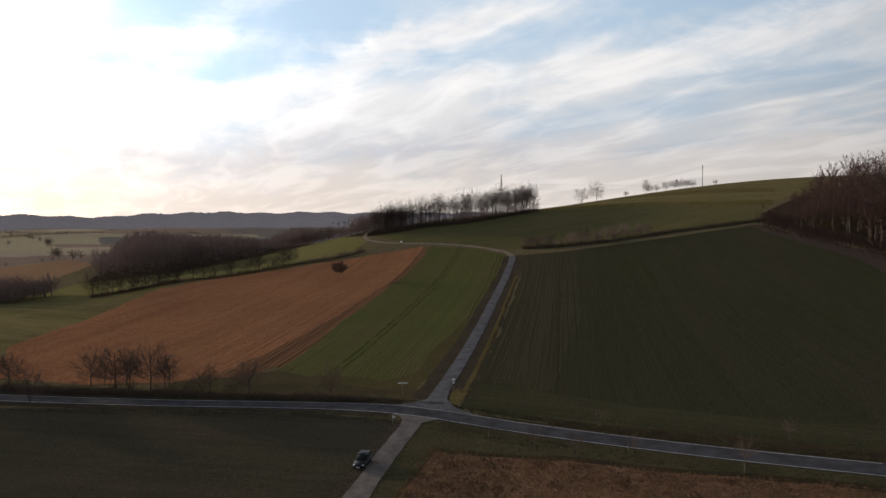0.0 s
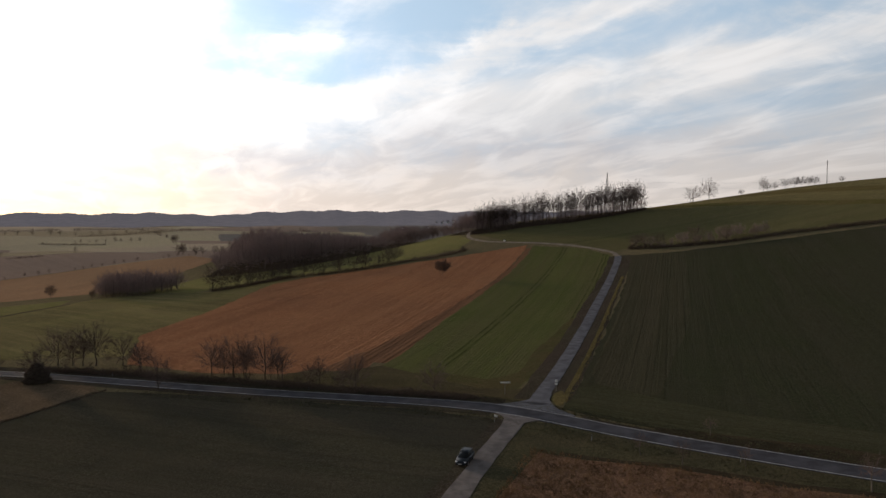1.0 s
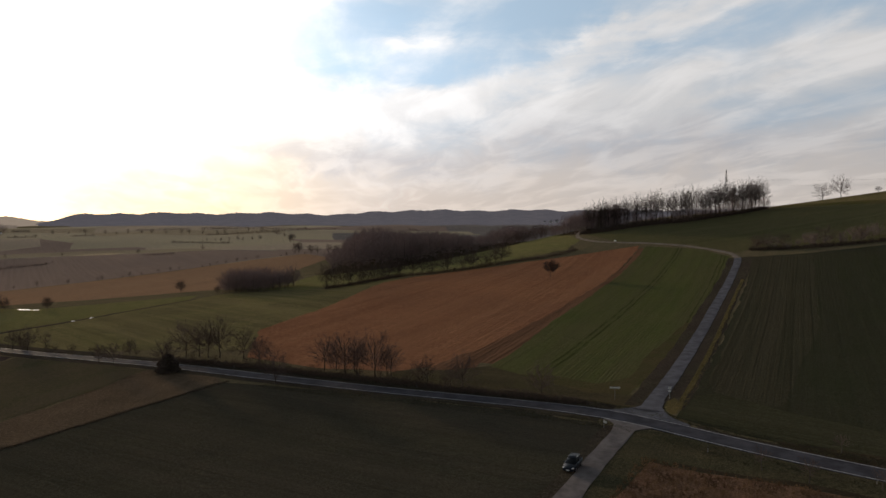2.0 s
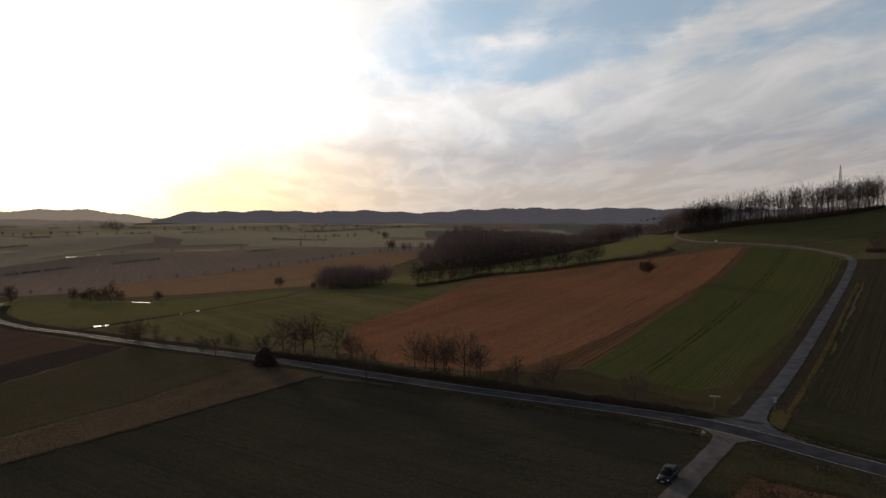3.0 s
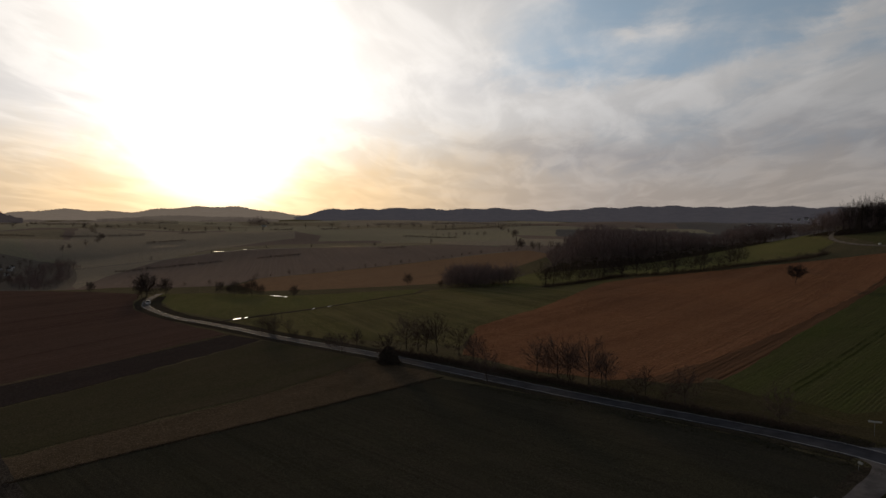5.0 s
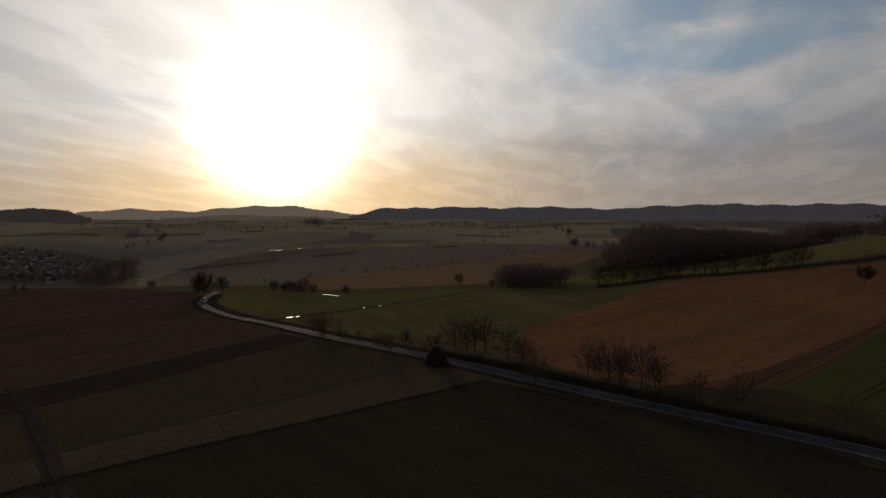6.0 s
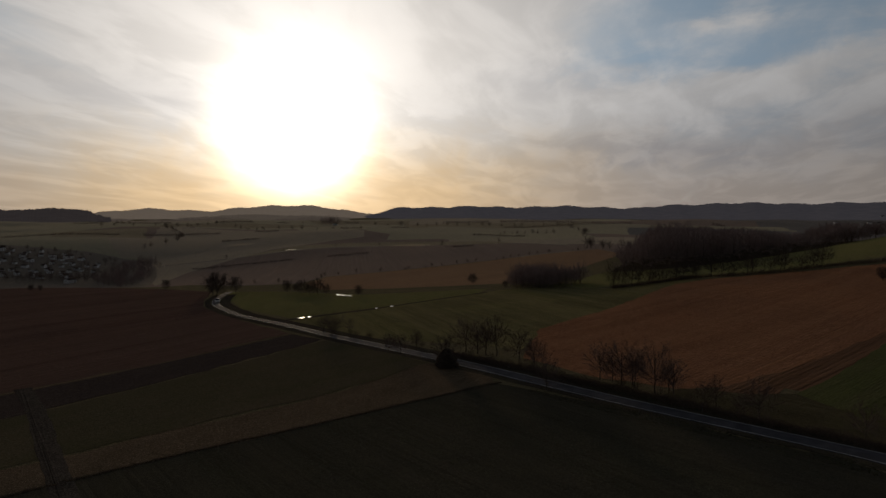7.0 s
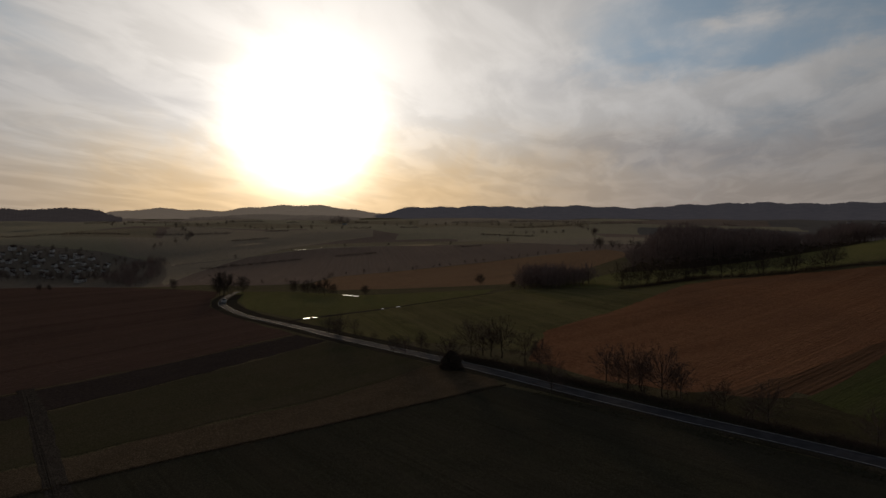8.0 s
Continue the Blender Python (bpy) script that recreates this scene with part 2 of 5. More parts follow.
M_BROWN = soil("ploughed_loam", (0.323, 0.152, 0.083), (0.250, 0.121, 0.072), (0.403, 0.206, 0.114), 5.0, 1.2, 0.4, 40, 0.9, clods=0.65, lines=0.26)
M_DARKFURROW = soil("wet_furrows", (0.170, 0.095, 0.060), (0.205, 0.112, 0.068), (0.220, 0.124, 0.076), 5.0, 1.5, 0.7, 20, 0.7, lines=0.6)
# the sheen of the next valley fields stands for haze too
M_FARBROWN = soil("dry_stubble", (0.300, 0.165, 0.092), (0.250, 0.145, 0.088), (0.335, 0.200, 0.118), -14, 4, 0.15, 90, 1.5, lines=0.25, sheen=0.055)
M_PLUM = soil("bare_clay", (0.215, 0.150, 0.135), (0.245, 0.168, 0.145), (0.190, 0.140, 0.128), -50, 4, 0.2, 90, 1.4, lines=0.25, sheen=0.08)
M_BEIGE = soil("pale_stubble", (0.255, 0.205, 0.135), (0.215, 0.176, 0.115), (0.290, 0.228, 0.155), -60, 0, 0, 80, 1.4, sheen=0.09)
M_LIGHT = soil("meadow", (0.178, 0.176, 0.064), (0.148, 0.144, 0.055), (0.215, 0.180, 0.086), -40, 0, 0, 50, 0.9, sheen=0.015)
M_MEADOW = soil("broad_meadow", (0.190, 0.172, 0.070), (0.112, 0.104, 0.050), (0.262, 0.208, 0.104), -62, 0, 0, 30, 0.8, lines=0.4, sheen=0.015)
M_CREST = soil("crest_pasture", (0.172, 0.150, 0.070), (0.138, 0.124, 0.060), (0.225, 0.176, 0.095), -40, 0, 0, 35, 0.8)
M_LEFT = soil("red_ploughland", (0.141, 0.086, 0.070), (0.115, 0.075, 0.063), (0.160, 0.102, 0.081), -14, 2.2, 0.35, 50, 0.8, lines=0.45)
M_STRIP = soil("dark_tilth", (0.074, 0.057, 0.053), (0.090, 0.068, 0.060), (0.061, 0.051, 0.047), -8, 1.6, 0.3, 30, 0.7)
M_OLIVE = soil("olive_ley", (0.082, 0.076, 0.042), (0.102, 0.086, 0.052), (0.119, 0.091, 0.066), -4, 0, 0, 25, 0.7, clods=0.35)
M_STRAW = soil("straw_stubble", (0.146, 0.106, 0.072), (0.105, 0.078, 0.053), (0.207, 0.155, 0.105), -4, 0.9, 0.4, 10, 0.6)
M_NEAR = soil("young_ley", (0.070, 0.066, 0.045), (0.053, 0.052, 0.038), (0.088, 0.074, 0.057), 100, 1.5, 0.15, 22, 0.45, clods=0.5, lines=0.22)
M_DEAD = soil("dead_grass", (0.212, 0.118, 0.075), (0.134, 0.084, 0.054), (0.292, 0.173, 0.110), 75, 0, 0, 9, 0.5)
M_RIGHT = soil("sparse_crop", (0.046, 0.052, 0.029), (0.052, 0.053, 0.033), (0.062, 0.056, 0.041), 8, 1.2, 0.10, 50, 0.6, 26.0, (0.026, 0.026, 0.013), clods=0.45, tracks=0.2, lines=0.15)
M_PALE = soil("thin_crop", (0.066, 0.063, 0.040), (0.055, 0.056, 0.036), (0.080, 0.069, 0.048), 8, 1.2, 0.16, 30, 0.6, lines=0.25)
M_CROSSROWS = soil("headland_crop", (0.064, 0.065, 0.037), (0.054, 0.057, 0.033), (0.081, 0.073, 0.047), 114, 1.3, 0.3, 18, 0.6, clods=0.5, lines=0.35)
M_MUD = soil("churned_mud", (0.084, 0.070, 0.060), (0.060, 0.052, 0.045), (0.120, 0.100, 0.086), 103, 0, 0, 6, 0.7, lines=0.6)
M_BANK = soil("bank_grass", (0.081, 0.077, 0.043), (0.062, 0.062, 0.036), (0.113, 0.088, 0.057), 75, 0, 0, 9, 0.5)
# garden colour lightened towards the hazed fields round it, sheen for haze
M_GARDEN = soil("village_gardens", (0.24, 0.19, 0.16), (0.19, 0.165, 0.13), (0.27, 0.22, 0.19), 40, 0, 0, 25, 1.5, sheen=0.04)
M_YELLOW = soil("dry_verge", (0.150, 0.122, 0.052), (0.105, 0.092, 0.042), (0.200, 0.152, 0.076), 8, 0, 0, 8, 0.5)
M_UPMEAD = soil("hill_pasture", (0.128, 0.126, 0.058), (0.105, 0.104, 0.048), (0.150, 0.126, 0.070), 75, 0, 0, 50, 0.9, lines=0.25)
M_BAND = soil("hill_stubble", (0.146, 0.119, 0.050), (0.090, 0.092, 0.029), (0.176, 0.134, 0.068), 62, 22, 0.45, 60, 1.2)
M_SHRUBSOIL = soil("bramble_floor", (0.056, 0.045, 0.031), (0.077, 0.059, 0.039), (0.042, 0.036, 0.025), 10, 0, 0, 10, 0.5)
M_ROAD = asphalt("worn_asphalt", (0.068, 0.067, 0.079))
M_LANE = asphalt("old_lane_asphalt", (0.122, 0.121, 0.138))
M_NEARLANE = asphalt("gritty_lane_asphalt", (0.172, 0.152, 0.147))
M_TRACK = asphalt("gravel", (0.22, 0.185, 0.155))
M_PAINT = plain("road_paint", (0.46, 0.46, 0.47), 0.7, 0.2, 0, 0.3, 1.5)
M_BARK = bark("winter_bark", (0.101, 0.081, 0.068), (0.168, 0.135, 0.109))
M_TWIG = bark("winter_twigs", (0.132, 0.099, 0.087), (0.215, 0.150, 0.132))
M_REDTWIG = bark("beech_twigs", (0.098, 0.062, 0.057), (0.137, 0.091, 0.078))
M_BIRCH = bark("pale_bark", (0.12, 0.105, 0.09), (0.19, 0.165, 0.14))
M_NEEDLE = plain("conifer_needles", (0.150, 0.118, 0.094), 0.9, 0.1, 0, 0.4, 2.0)
# twigs of copse and thicket trees, lightened in colour for haze and self-shading
M_HAZETWIG = bark("hazed_twigs", (0.265, 0.205, 0.200), (0.350, 0.260, 0.235))
# winter twigs with the dark of backlit silhouettes put into the colour
M_DARKTWIG = bark("backlit_twigs", (0.077, 0.060, 0.054), (0.119, 0.088, 0.077))
M_BRAMBLE = bark("bramble_stems", (0.109, 0.081, 0.064), (0.171, 0.126, 0.096))
M_WATER = shader("puddle_water", 0.06, 0.6)[0]
M_WATER.node_tree.nodes["Principled BSDF"].inputs["Base Color"].default_value = (0.03, 0.03, 0.03, 1)


# ---- ground ----
# hills: centre x, y, radius, height
HILLS = [
    (-45, 490, 75, 18),
    (300, 510, 100, -1.8),
    (240, 520, 200, 18.5),
    (60, 480, 110, 1.4),
    (140, 330, 120, 4.7),
    (330, 330, 160, 11.8),
    (-40, 430, 90, -7.4),
    (160, 700, 220, 8),
    (-60, 640, 160, 3.7),
    (20, 300, 100, -8),
    (100, 200, 90, -1.9),
    (-80, 330, 90, 8.8),
    (-160, 450, 130, -8.1),
    (380, 650, 240, 47.9),
    (-720, 215, 200, -36),
    (-455, 120, 60, 7.0),
]


def ground_z(x, y):
    z = sum(a * math.exp(-((x - gx) ** 2 + (y - gy) ** 2) / (2 * s * s)) for gx, gy, s, a in HILLS)
    r = math.hypot(x, y)
    if r > 620:
        z += min(1, (r - 620) / 300) * (7.0 * noise.noise((x / 300.0, y / 300.0, 4.1)) + 4.0 * noise.noise((x / 130.0, y / 130.0, 7.3)))
    if r > 1500:
        z += 5.0 * min(1, (r - 1500) / 500) * noise.noise((x / 420.0, y / 420.0, 0.3)) - 16.0 * max(0.0, min(1.0, (r - 2200) / 1200))
    return z


def mesh_of(name, verts, faces, materials, smooth=False):
    me = bpy.data.meshes.new(name)
    me.from_pydata(verts, [], faces)
    for m in materials:
        me.materials.append(m)
    if smooth:
        me.polygons.foreach_set("use_smooth", [True] * len(me.polygons))
    me.update()
    return me


def part(name, me, parent, label=""):
    ob = new(name, me)
    ob.parent = parent
    return tagged(ob, label) if label else ob


def inside(x, y, ring):
    c = False
    for i, (x1, y1) in enumerate(ring):
        x2, y2 = ring[i - 1]
        if (y1 > y) != (y2 > y) and x < (x2 - x1) * (y - y1) / (y2 - y1) + x1:
            c = not c
    return c


def ragged(points, step=5.0, wobble=0.6):
    if math.hypot(*points[0]) > 620:
        step, wobble = 45.0, 3.0
    out = []
    for i, (x, y) in enumerate(points):
        x2, y2 = points[(i + 1) % len(points)]
        n = max(1, int(math.hypot(x2 - x, y2 - y) / step))
        for k in range(n):
            f = k / n
            j = wobble if k else 0
            out.append((x + (x2 - x) * f + random.uniform(-j, j), y + (y2 - y) * f + random.uniform(-j, j)))
    return out


FIELDS = [
    ("meadow", M_NEAR, "dark green young ley south of the main road", [(-95, 127), (-60, 127), (-30, 124.5), (-14, 121), (-10.5, 117), (-12.5, 106), (-16, 86), (-19, 30), (-60, 20), (-108, 20), (-105, 51), (-102, 68), (-98, 102)]),
    ("meadow", M_UPMEAD, "dark green pasture on the hillside below the wood", [(-38, 427), (2, 404), (24, 373), (32, 379), (73, 364), (145, 353), (160, 380), (120, 470), (60, 508), (20, 480), (-9, 467), (-61, 463)]),
    ("meadow", M_CREST, "yellowish green pasture on the upper hill", [(54, 510), (110, 462), (171, 398), (240, 420), (260, 540), (200, 600), (100, 590), (50, 570)]),
    ("meadow", M_LIGHT, "fresh green pasture strip beyond the hedgerow", [(-205, 300), (-168, 292), (-158, 330), (-150, 372), (-117, 382), (-98, 402), (-66, 420), (-62, 445), (-75, 480), (-92, 522), (-114, 514), (-146, 502), (-177, 480), (-205, 449), (-232, 416), (-222, 380)]),
    ("meadow", M_MEADOW, "broad olive green meadow beside the main road", [(-204, 150), (-160, 146), (-110, 160), (-105, 175), (-115, 208), (-115, 238), (-125, 300), (-135, 345), (-151, 340), (-156, 295), (-205, 285), (-207, 256), (-207, 203)]),
    ("meadow", M_LIGHT, "light green meadow beyond the field path", [(-333, 204), (-312, 218), (-253, 228), (-218, 278), (-206, 256), (-206, 203), (-211, 157), (-249, 162), (-286, 178)]),
    ("ploughed_field", M_BROWN, "reddish brown ploughed field sloping beside the hedgerow", [(-24, 410), (-59, 397), (-83, 390), (-118, 371), (-137, 350), (-141, 320), (-136, 292), (-131, 267), (-125.3, 224.6), (-125.5, 208.6), (-124.2, 187.4), (-116.6, 173.3), (-104, 151), (-82, 145.5), (-62, 147), (-50, 160), (-44, 175), (-42, 212), (-33, 309)]),
    ("ploughed_field", M_DARKFURROW, "strip of dark wet furrows along a wheat field", [(-46, 161), (-40, 160), (-37.5, 212), (-29, 305), (-21, 402), (-24, 402), (-33, 309), (-45.5, 212), (-50, 178), (-55, 158), (-56, 150), (-45, 149)]),
    ("wheat_field", M_GREEN, "bright green winter wheat with tractor tracks", [(-20, 407), (8, 388), (20.5, 364), (18, 337), (8.5, 271), (1.5, 214), (-4.5, 166), (-10, 140), (-17, 139), (-43, 158), (-41, 175), (-40, 207), (-31.5, 301)]),
    ("ploughed_field", M_FARBROWN, "dry orange-brown field beyond the valley meadow", [(-293, 236), (-345, 262), (-386, 311), (-374, 360), (-366, 428), (-361, 528), (-346, 600), (-298, 562), (-261, 417), (-228, 316), (-235, 305), (-262, 265)]),
    ("ploughed_field", M_PLUM, "dark purplish bare clay field in the valley", [(-560, 262), (-700, 330), (-752, 366), (-706, 428), (-684, 490), (-630, 556), (-560, 604), (-480, 627), (-400, 630), (-348, 606), (-363, 528), (-368, 428), (-376, 360), (-388, 311), (-350, 262), (-382, 233)]),
    ("stubble_field", M_BEIGE, "pale beige stubble strip across the valley", [(-706, 440), (-735, 540), (-693, 590), (-628, 640), (-557, 676), (-480, 650), (-480, 629), (-560, 607), (-632, 560), (-686, 494)]),
    ("ploughed_field", M_LEFT, "dark red ploughland inside the road bend", [(-478, 112), (-454, 166), (-390, 196), (-343, 201), (-330, 193), (-303, 174), (-271, 157), (-219, 143), (-183, 137), (-172, 93), (-167, 54), (-172, 0), (-475, 0)]),
    ("ploughed_field", M_STRIP, "narrow dark tilled strip", [(-181, 137), (-166, 136.5), (-164, 133), (-152, 83), (-146, 53), (-142, 0), (-170, 0), (-165, 53), (-171, 92)]),
    ("meadow", M_OLIVE, "olive green ley beside the main road", [(-164, 136), (-134, 135.5), (-119, 133), (-115, 101), (-117, 57), (-118, 0), (-142, 0), (-146, 53), (-151, 83)]),
    ("stubble_field", M_STRAW, "straw-coloured stubble strip with flattened patches", [(-119, 133), (-98, 131), (-95, 128), (-98, 102), (-102, 68), (-105, 51), (-108, 20), (-118, 20), (-116, 56), (-114, 101)]),
    ("verge", M_BANK, "green grass bank between road and dead grass", [(-10, 119), (-2, 118.5), (30, 103.5), (60, 92), (110, 72), (95, 55), (-14, 60), (-11.5, 100)]),
    ("rough_grassland", M_DEAD, "rust-brown dead grass south of the main road", [(-4.4, 104), (2.6, 101.5), (14, 99.8), (29.4, 94.3), (46, 91), (90, 74), (80, 10), (-8, 10), (-8.5, 87), (-6.5, 95)]),
    ("crop_field", M_RIGHT, "dark green sparse winter crop on the rising slope", [(29, 359), (50, 355), (91, 350), (140, 343), (143, 314), (153, 262), (146, 225), (140, 150), (100, 88), (64, 98), (42, 105), (26, 111), (8, 121), (-1, 127.5), (1, 138), (4, 160), (13, 226), (24.5, 306)]),
    ("crop_field", M_PALE, "pale thin crop strip beside the hill lane", [(29, 358.5), (54, 350), (36, 221), (17, 139), (7, 140), (5, 155), (14.5, 226), (24, 306)]),
    ("crop_field", M_CROSSROWS, "olive crop headland drilled along the main road", [(-1, 128), (8, 121.5), (26, 111.5), (42, 105.5), (64, 98.5), (100, 86), (106, 98), (70, 112), (48, 119), (30, 127), (16, 137), (6, 146), (2, 143)]),
    ("ploughed_field", M_STRIP, "bare purplish soil margin along the hillside wood", [(141, 342), (144, 314), (154, 262), (146, 222), (136, 212), (143, 262), (137, 316), (136, 342)]),
    ("stubble_field", M_BAND, "tan stubble strip across the upper hill", [(56, 516), (103, 469), (139, 415), (165, 383), (171, 399), (145, 430), (108, 490), (66, 528)]),
    ("stubble_field", M_BAND, "tan stubble strip below the hill's crest", [(112, 545), (158, 471), (185, 431), (194, 451), (168, 501), (122, 562)]),
    ("woodland_floor", M_SHRUBSOIL, "dark leaf-strewn floor of the hillside wood", [(150, 365), (148, 322), (158, 265), (152, 226), (200, 185), (310, 230), (340, 410), (260, 450), (195, 408)]),
    ("woodland_floor", M_SHRUBSOIL, "dark leaf-strewn floor of the valley copse", [(-229, 416), (-205, 447), (-177, 478), (-146, 500), (-114, 513), (-90, 524), (-100, 600), (-160, 680), (-300, 700), (-300, 600), (-270, 520)]),
    ("woodland_floor", M_SHRUBSOIL, "dark leaf-strewn floor of the wood on the slope", [(-66, 470), (-46, 466), (-24, 470), (2, 471), (30, 489), (51, 511), (45, 540), (0, 500), (-40, 500), (-80, 520), (-85, 490)]),
    ("wheat_field", M_HEADLAND, "brownish wheat headland beside the main road", [(-10, 141), (-18, 140), (-34, 152), (-28, 153), (-17, 148), (-11, 155), (-9, 175), (-4, 200), (0.5, 226), (2.4, 224), (-4.5, 166)]),
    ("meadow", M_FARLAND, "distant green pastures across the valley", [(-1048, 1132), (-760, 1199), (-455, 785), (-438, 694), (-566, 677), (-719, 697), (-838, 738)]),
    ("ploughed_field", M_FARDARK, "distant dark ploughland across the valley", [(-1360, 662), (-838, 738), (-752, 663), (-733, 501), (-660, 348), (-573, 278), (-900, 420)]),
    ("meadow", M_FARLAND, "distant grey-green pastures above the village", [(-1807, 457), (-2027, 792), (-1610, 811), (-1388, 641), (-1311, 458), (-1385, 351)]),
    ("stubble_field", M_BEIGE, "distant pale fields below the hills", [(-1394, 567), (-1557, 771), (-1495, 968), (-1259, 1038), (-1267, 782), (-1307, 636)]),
]


def patchwork():
    """Far fields in loose rows across the valley."""
    rng = random.Random(8)
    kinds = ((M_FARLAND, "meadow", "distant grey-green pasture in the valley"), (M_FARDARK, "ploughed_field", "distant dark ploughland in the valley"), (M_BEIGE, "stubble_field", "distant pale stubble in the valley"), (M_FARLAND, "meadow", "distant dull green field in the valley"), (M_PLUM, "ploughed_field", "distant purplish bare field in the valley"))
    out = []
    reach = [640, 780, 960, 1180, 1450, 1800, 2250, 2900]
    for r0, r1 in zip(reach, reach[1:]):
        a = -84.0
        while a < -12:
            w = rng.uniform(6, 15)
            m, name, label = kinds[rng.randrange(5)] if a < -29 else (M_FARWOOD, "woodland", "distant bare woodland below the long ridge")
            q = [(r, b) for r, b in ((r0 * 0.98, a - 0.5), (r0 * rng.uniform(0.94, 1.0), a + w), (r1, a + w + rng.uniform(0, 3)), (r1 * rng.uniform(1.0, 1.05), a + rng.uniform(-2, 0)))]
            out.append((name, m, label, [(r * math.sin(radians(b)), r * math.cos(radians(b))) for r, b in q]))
            a += w
    return out


FIELDS = patchwork() + FIELDS

MAIN_ROAD = [(-332.1, 205.3), (-318.7, 193.6), (-299.6, 179.2), (-279.4, 166.8), (-256.7, 157.6), (-230.9, 150.2), (-204.1, 147), (-183.6, 144.2), (-165.3, 141.6), (-141.4, 139.6), (-121, 138.2), (-100.9, 135.9), (-83.7, 133.7), (-68.5, 132), (-55.2, 130.8), (-43.3, 130.1), (-32.3, 129.3), (-22.3, 128.3), (-12.9, 126.3), (-5.4, 123.1), (0.6, 119.8), (8.9, 115.1), (22.4, 108.5), (38.7, 101.5), (56.2, 94.8), (120, 69), (260, 5)]
NEAR_LANE = [(-7.6, 124), (-8.7, 119.6), (-10.6, 109.2), (-12.2, 98.6), (-13.8, 86.9), (-16.5, 65), (-20, 20), (-24, -60)]
HILL_LANE = [(-6.2, 125), (-5.7, 132.9), (-4, 145), (-1.1, 166.1), (4.4, 209.2), (10.6, 258.5), (17.5, 308.2), (22.6, 347.2), (23.6, 360.3)]
TRACK = [(23.6, 359), (21.1, 371.6), (11.2, 387.8), (-1.3, 401.3), (-17.9, 413.2), (-37.1, 423.9), (-50.1, 433.2), (-60.9, 448.3), (-66.8, 467), (-68, 500), (-66, 560)]
FIELD_PATH = [(-207, 149), (-208, 160), (-205, 185), (-205, 203), (-205, 261)]


def spline(points, step=2.0):
    """Points along a Catmull-Rom curve through the given ones, about a step apart."""
    p = [Vector(q) for q in points]
    p = [p[0] * 2 - p[1], *p, p[-1] * 2 - p[-2]]
    out = []
    for i in range(1, len(p) - 2):
        n = max(2, int((p[i + 1] - p[i]).length / step))
        for k in range(n):
            t = k / n
            a, b, c, d = p[i - 1:i + 3]
            out.append(0.5 * (2 * b + (c - a) * t + (2 * a - 5 * b + 4 * c - d) * t * t + (3 * b - a - 3 * c + d) * t ** 3))
    return out + [p[-2]]


def strip(points, inner, outer, step=6.0):
    """The outline of a strip beside a line, from one distance to another to its right (left: minus)."""
    line = spline(points, step)
    sides = ([], [])
    for i, q in enumerate(line):
        d = (line[min(len(line) - 1, i + 1)] - line[max(0, i - 1)]).normalized()
        n = Vector((d.y, -d.x))
        for side, off in zip(sides, (inner, outer)):
            w = q + n * (off + (random.uniform(-0.4, 0.4) if off == outer else 0))
            side.append((w.x, w.y))
    return sides[0] + sides[1][::-1]


FIELDS += [
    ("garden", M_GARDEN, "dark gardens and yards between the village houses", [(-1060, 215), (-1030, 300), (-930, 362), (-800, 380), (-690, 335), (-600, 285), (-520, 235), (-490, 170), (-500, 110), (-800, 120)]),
    ("verge", M_ROUGH, "dark rough grass below the wheat field", [(-62, 148), (-50, 152), (-43, 158), (-18, 140.5), (-9, 141), (-6.5, 133), (-20, 130), (-45, 133), (-62, 136)]),
    ("verge", M_VERGE, "dark grassy verge north of the main road", strip(MAIN_ROAD[1:19], -2.0, -6.5)),
    ("verge", M_VERGE, "dark grassy verge along the climbing crop field", strip(MAIN_ROAD[20:-1], -2.0, -4.2)),
    ("verge", M_VERGE, "narrow dark verge south of the main road", strip(MAIN_ROAD[1:19], 2.0, 4.6)),
    ("verge", M_VERGE, "dark ditch verge beside the hill lane", strip(HILL_LANE[1:], 1.0, 6.0)),
    ("verge", M_YELLOW, "dry yellow grass strip along the hill lane", strip(HILL_LANE[1:7], 4.1, 5.2)),
    ("verge", M_YELLOW, "dry yellow grass corner by the crossroads", [(-2.9, 137.5), (-3.3, 133.7), (-1.9, 129.0), (-0.9, 130.4), (-0.9, 134), (-0.9, 139.4), (-1.6, 140.6)]),
    # flat ground here: the ditches' shade is put into the soil colour
    ("ditch", M_SHRUBSOIL, "flat dark strip for the shaded ditch above the main road", [(13.5, 118.6), (21.2, 116.7), (38.4, 111.8), (47.2, 107.5), (80, 94), (79, 90), (44.9, 102.6), (36.2, 106), (20.3, 112), (14, 116.8)]),
    ("ditch", M_SHRUBSOIL, "flat dark strip for the shaded ditch between the green verge and dead grass", [(-1, 104.6), (2.6, 103.4), (14.4, 101.6), (29.9, 95.9), (46, 92.2), (70, 84), (69, 82), (46, 90.4), (29.4, 94.3), (14.1, 99.8), (2.6, 101.8), (-1.5, 103.6)]),
    ("verge", M_VERGE, "dark grass verge below the wheat field", strip(HILL_LANE[1:], -1.0, -4.6)),
    ("verge", M_VERGE, "dark grass verge beside the narrow lane", strip(NEAR_LANE[1:], 1.0, 3.6)),
]


def slope(a, lo, hi):
    t = max(0.0, min(1.0, (a - lo) / (hi - lo)))
    return t * t * (3 - 2 * t)


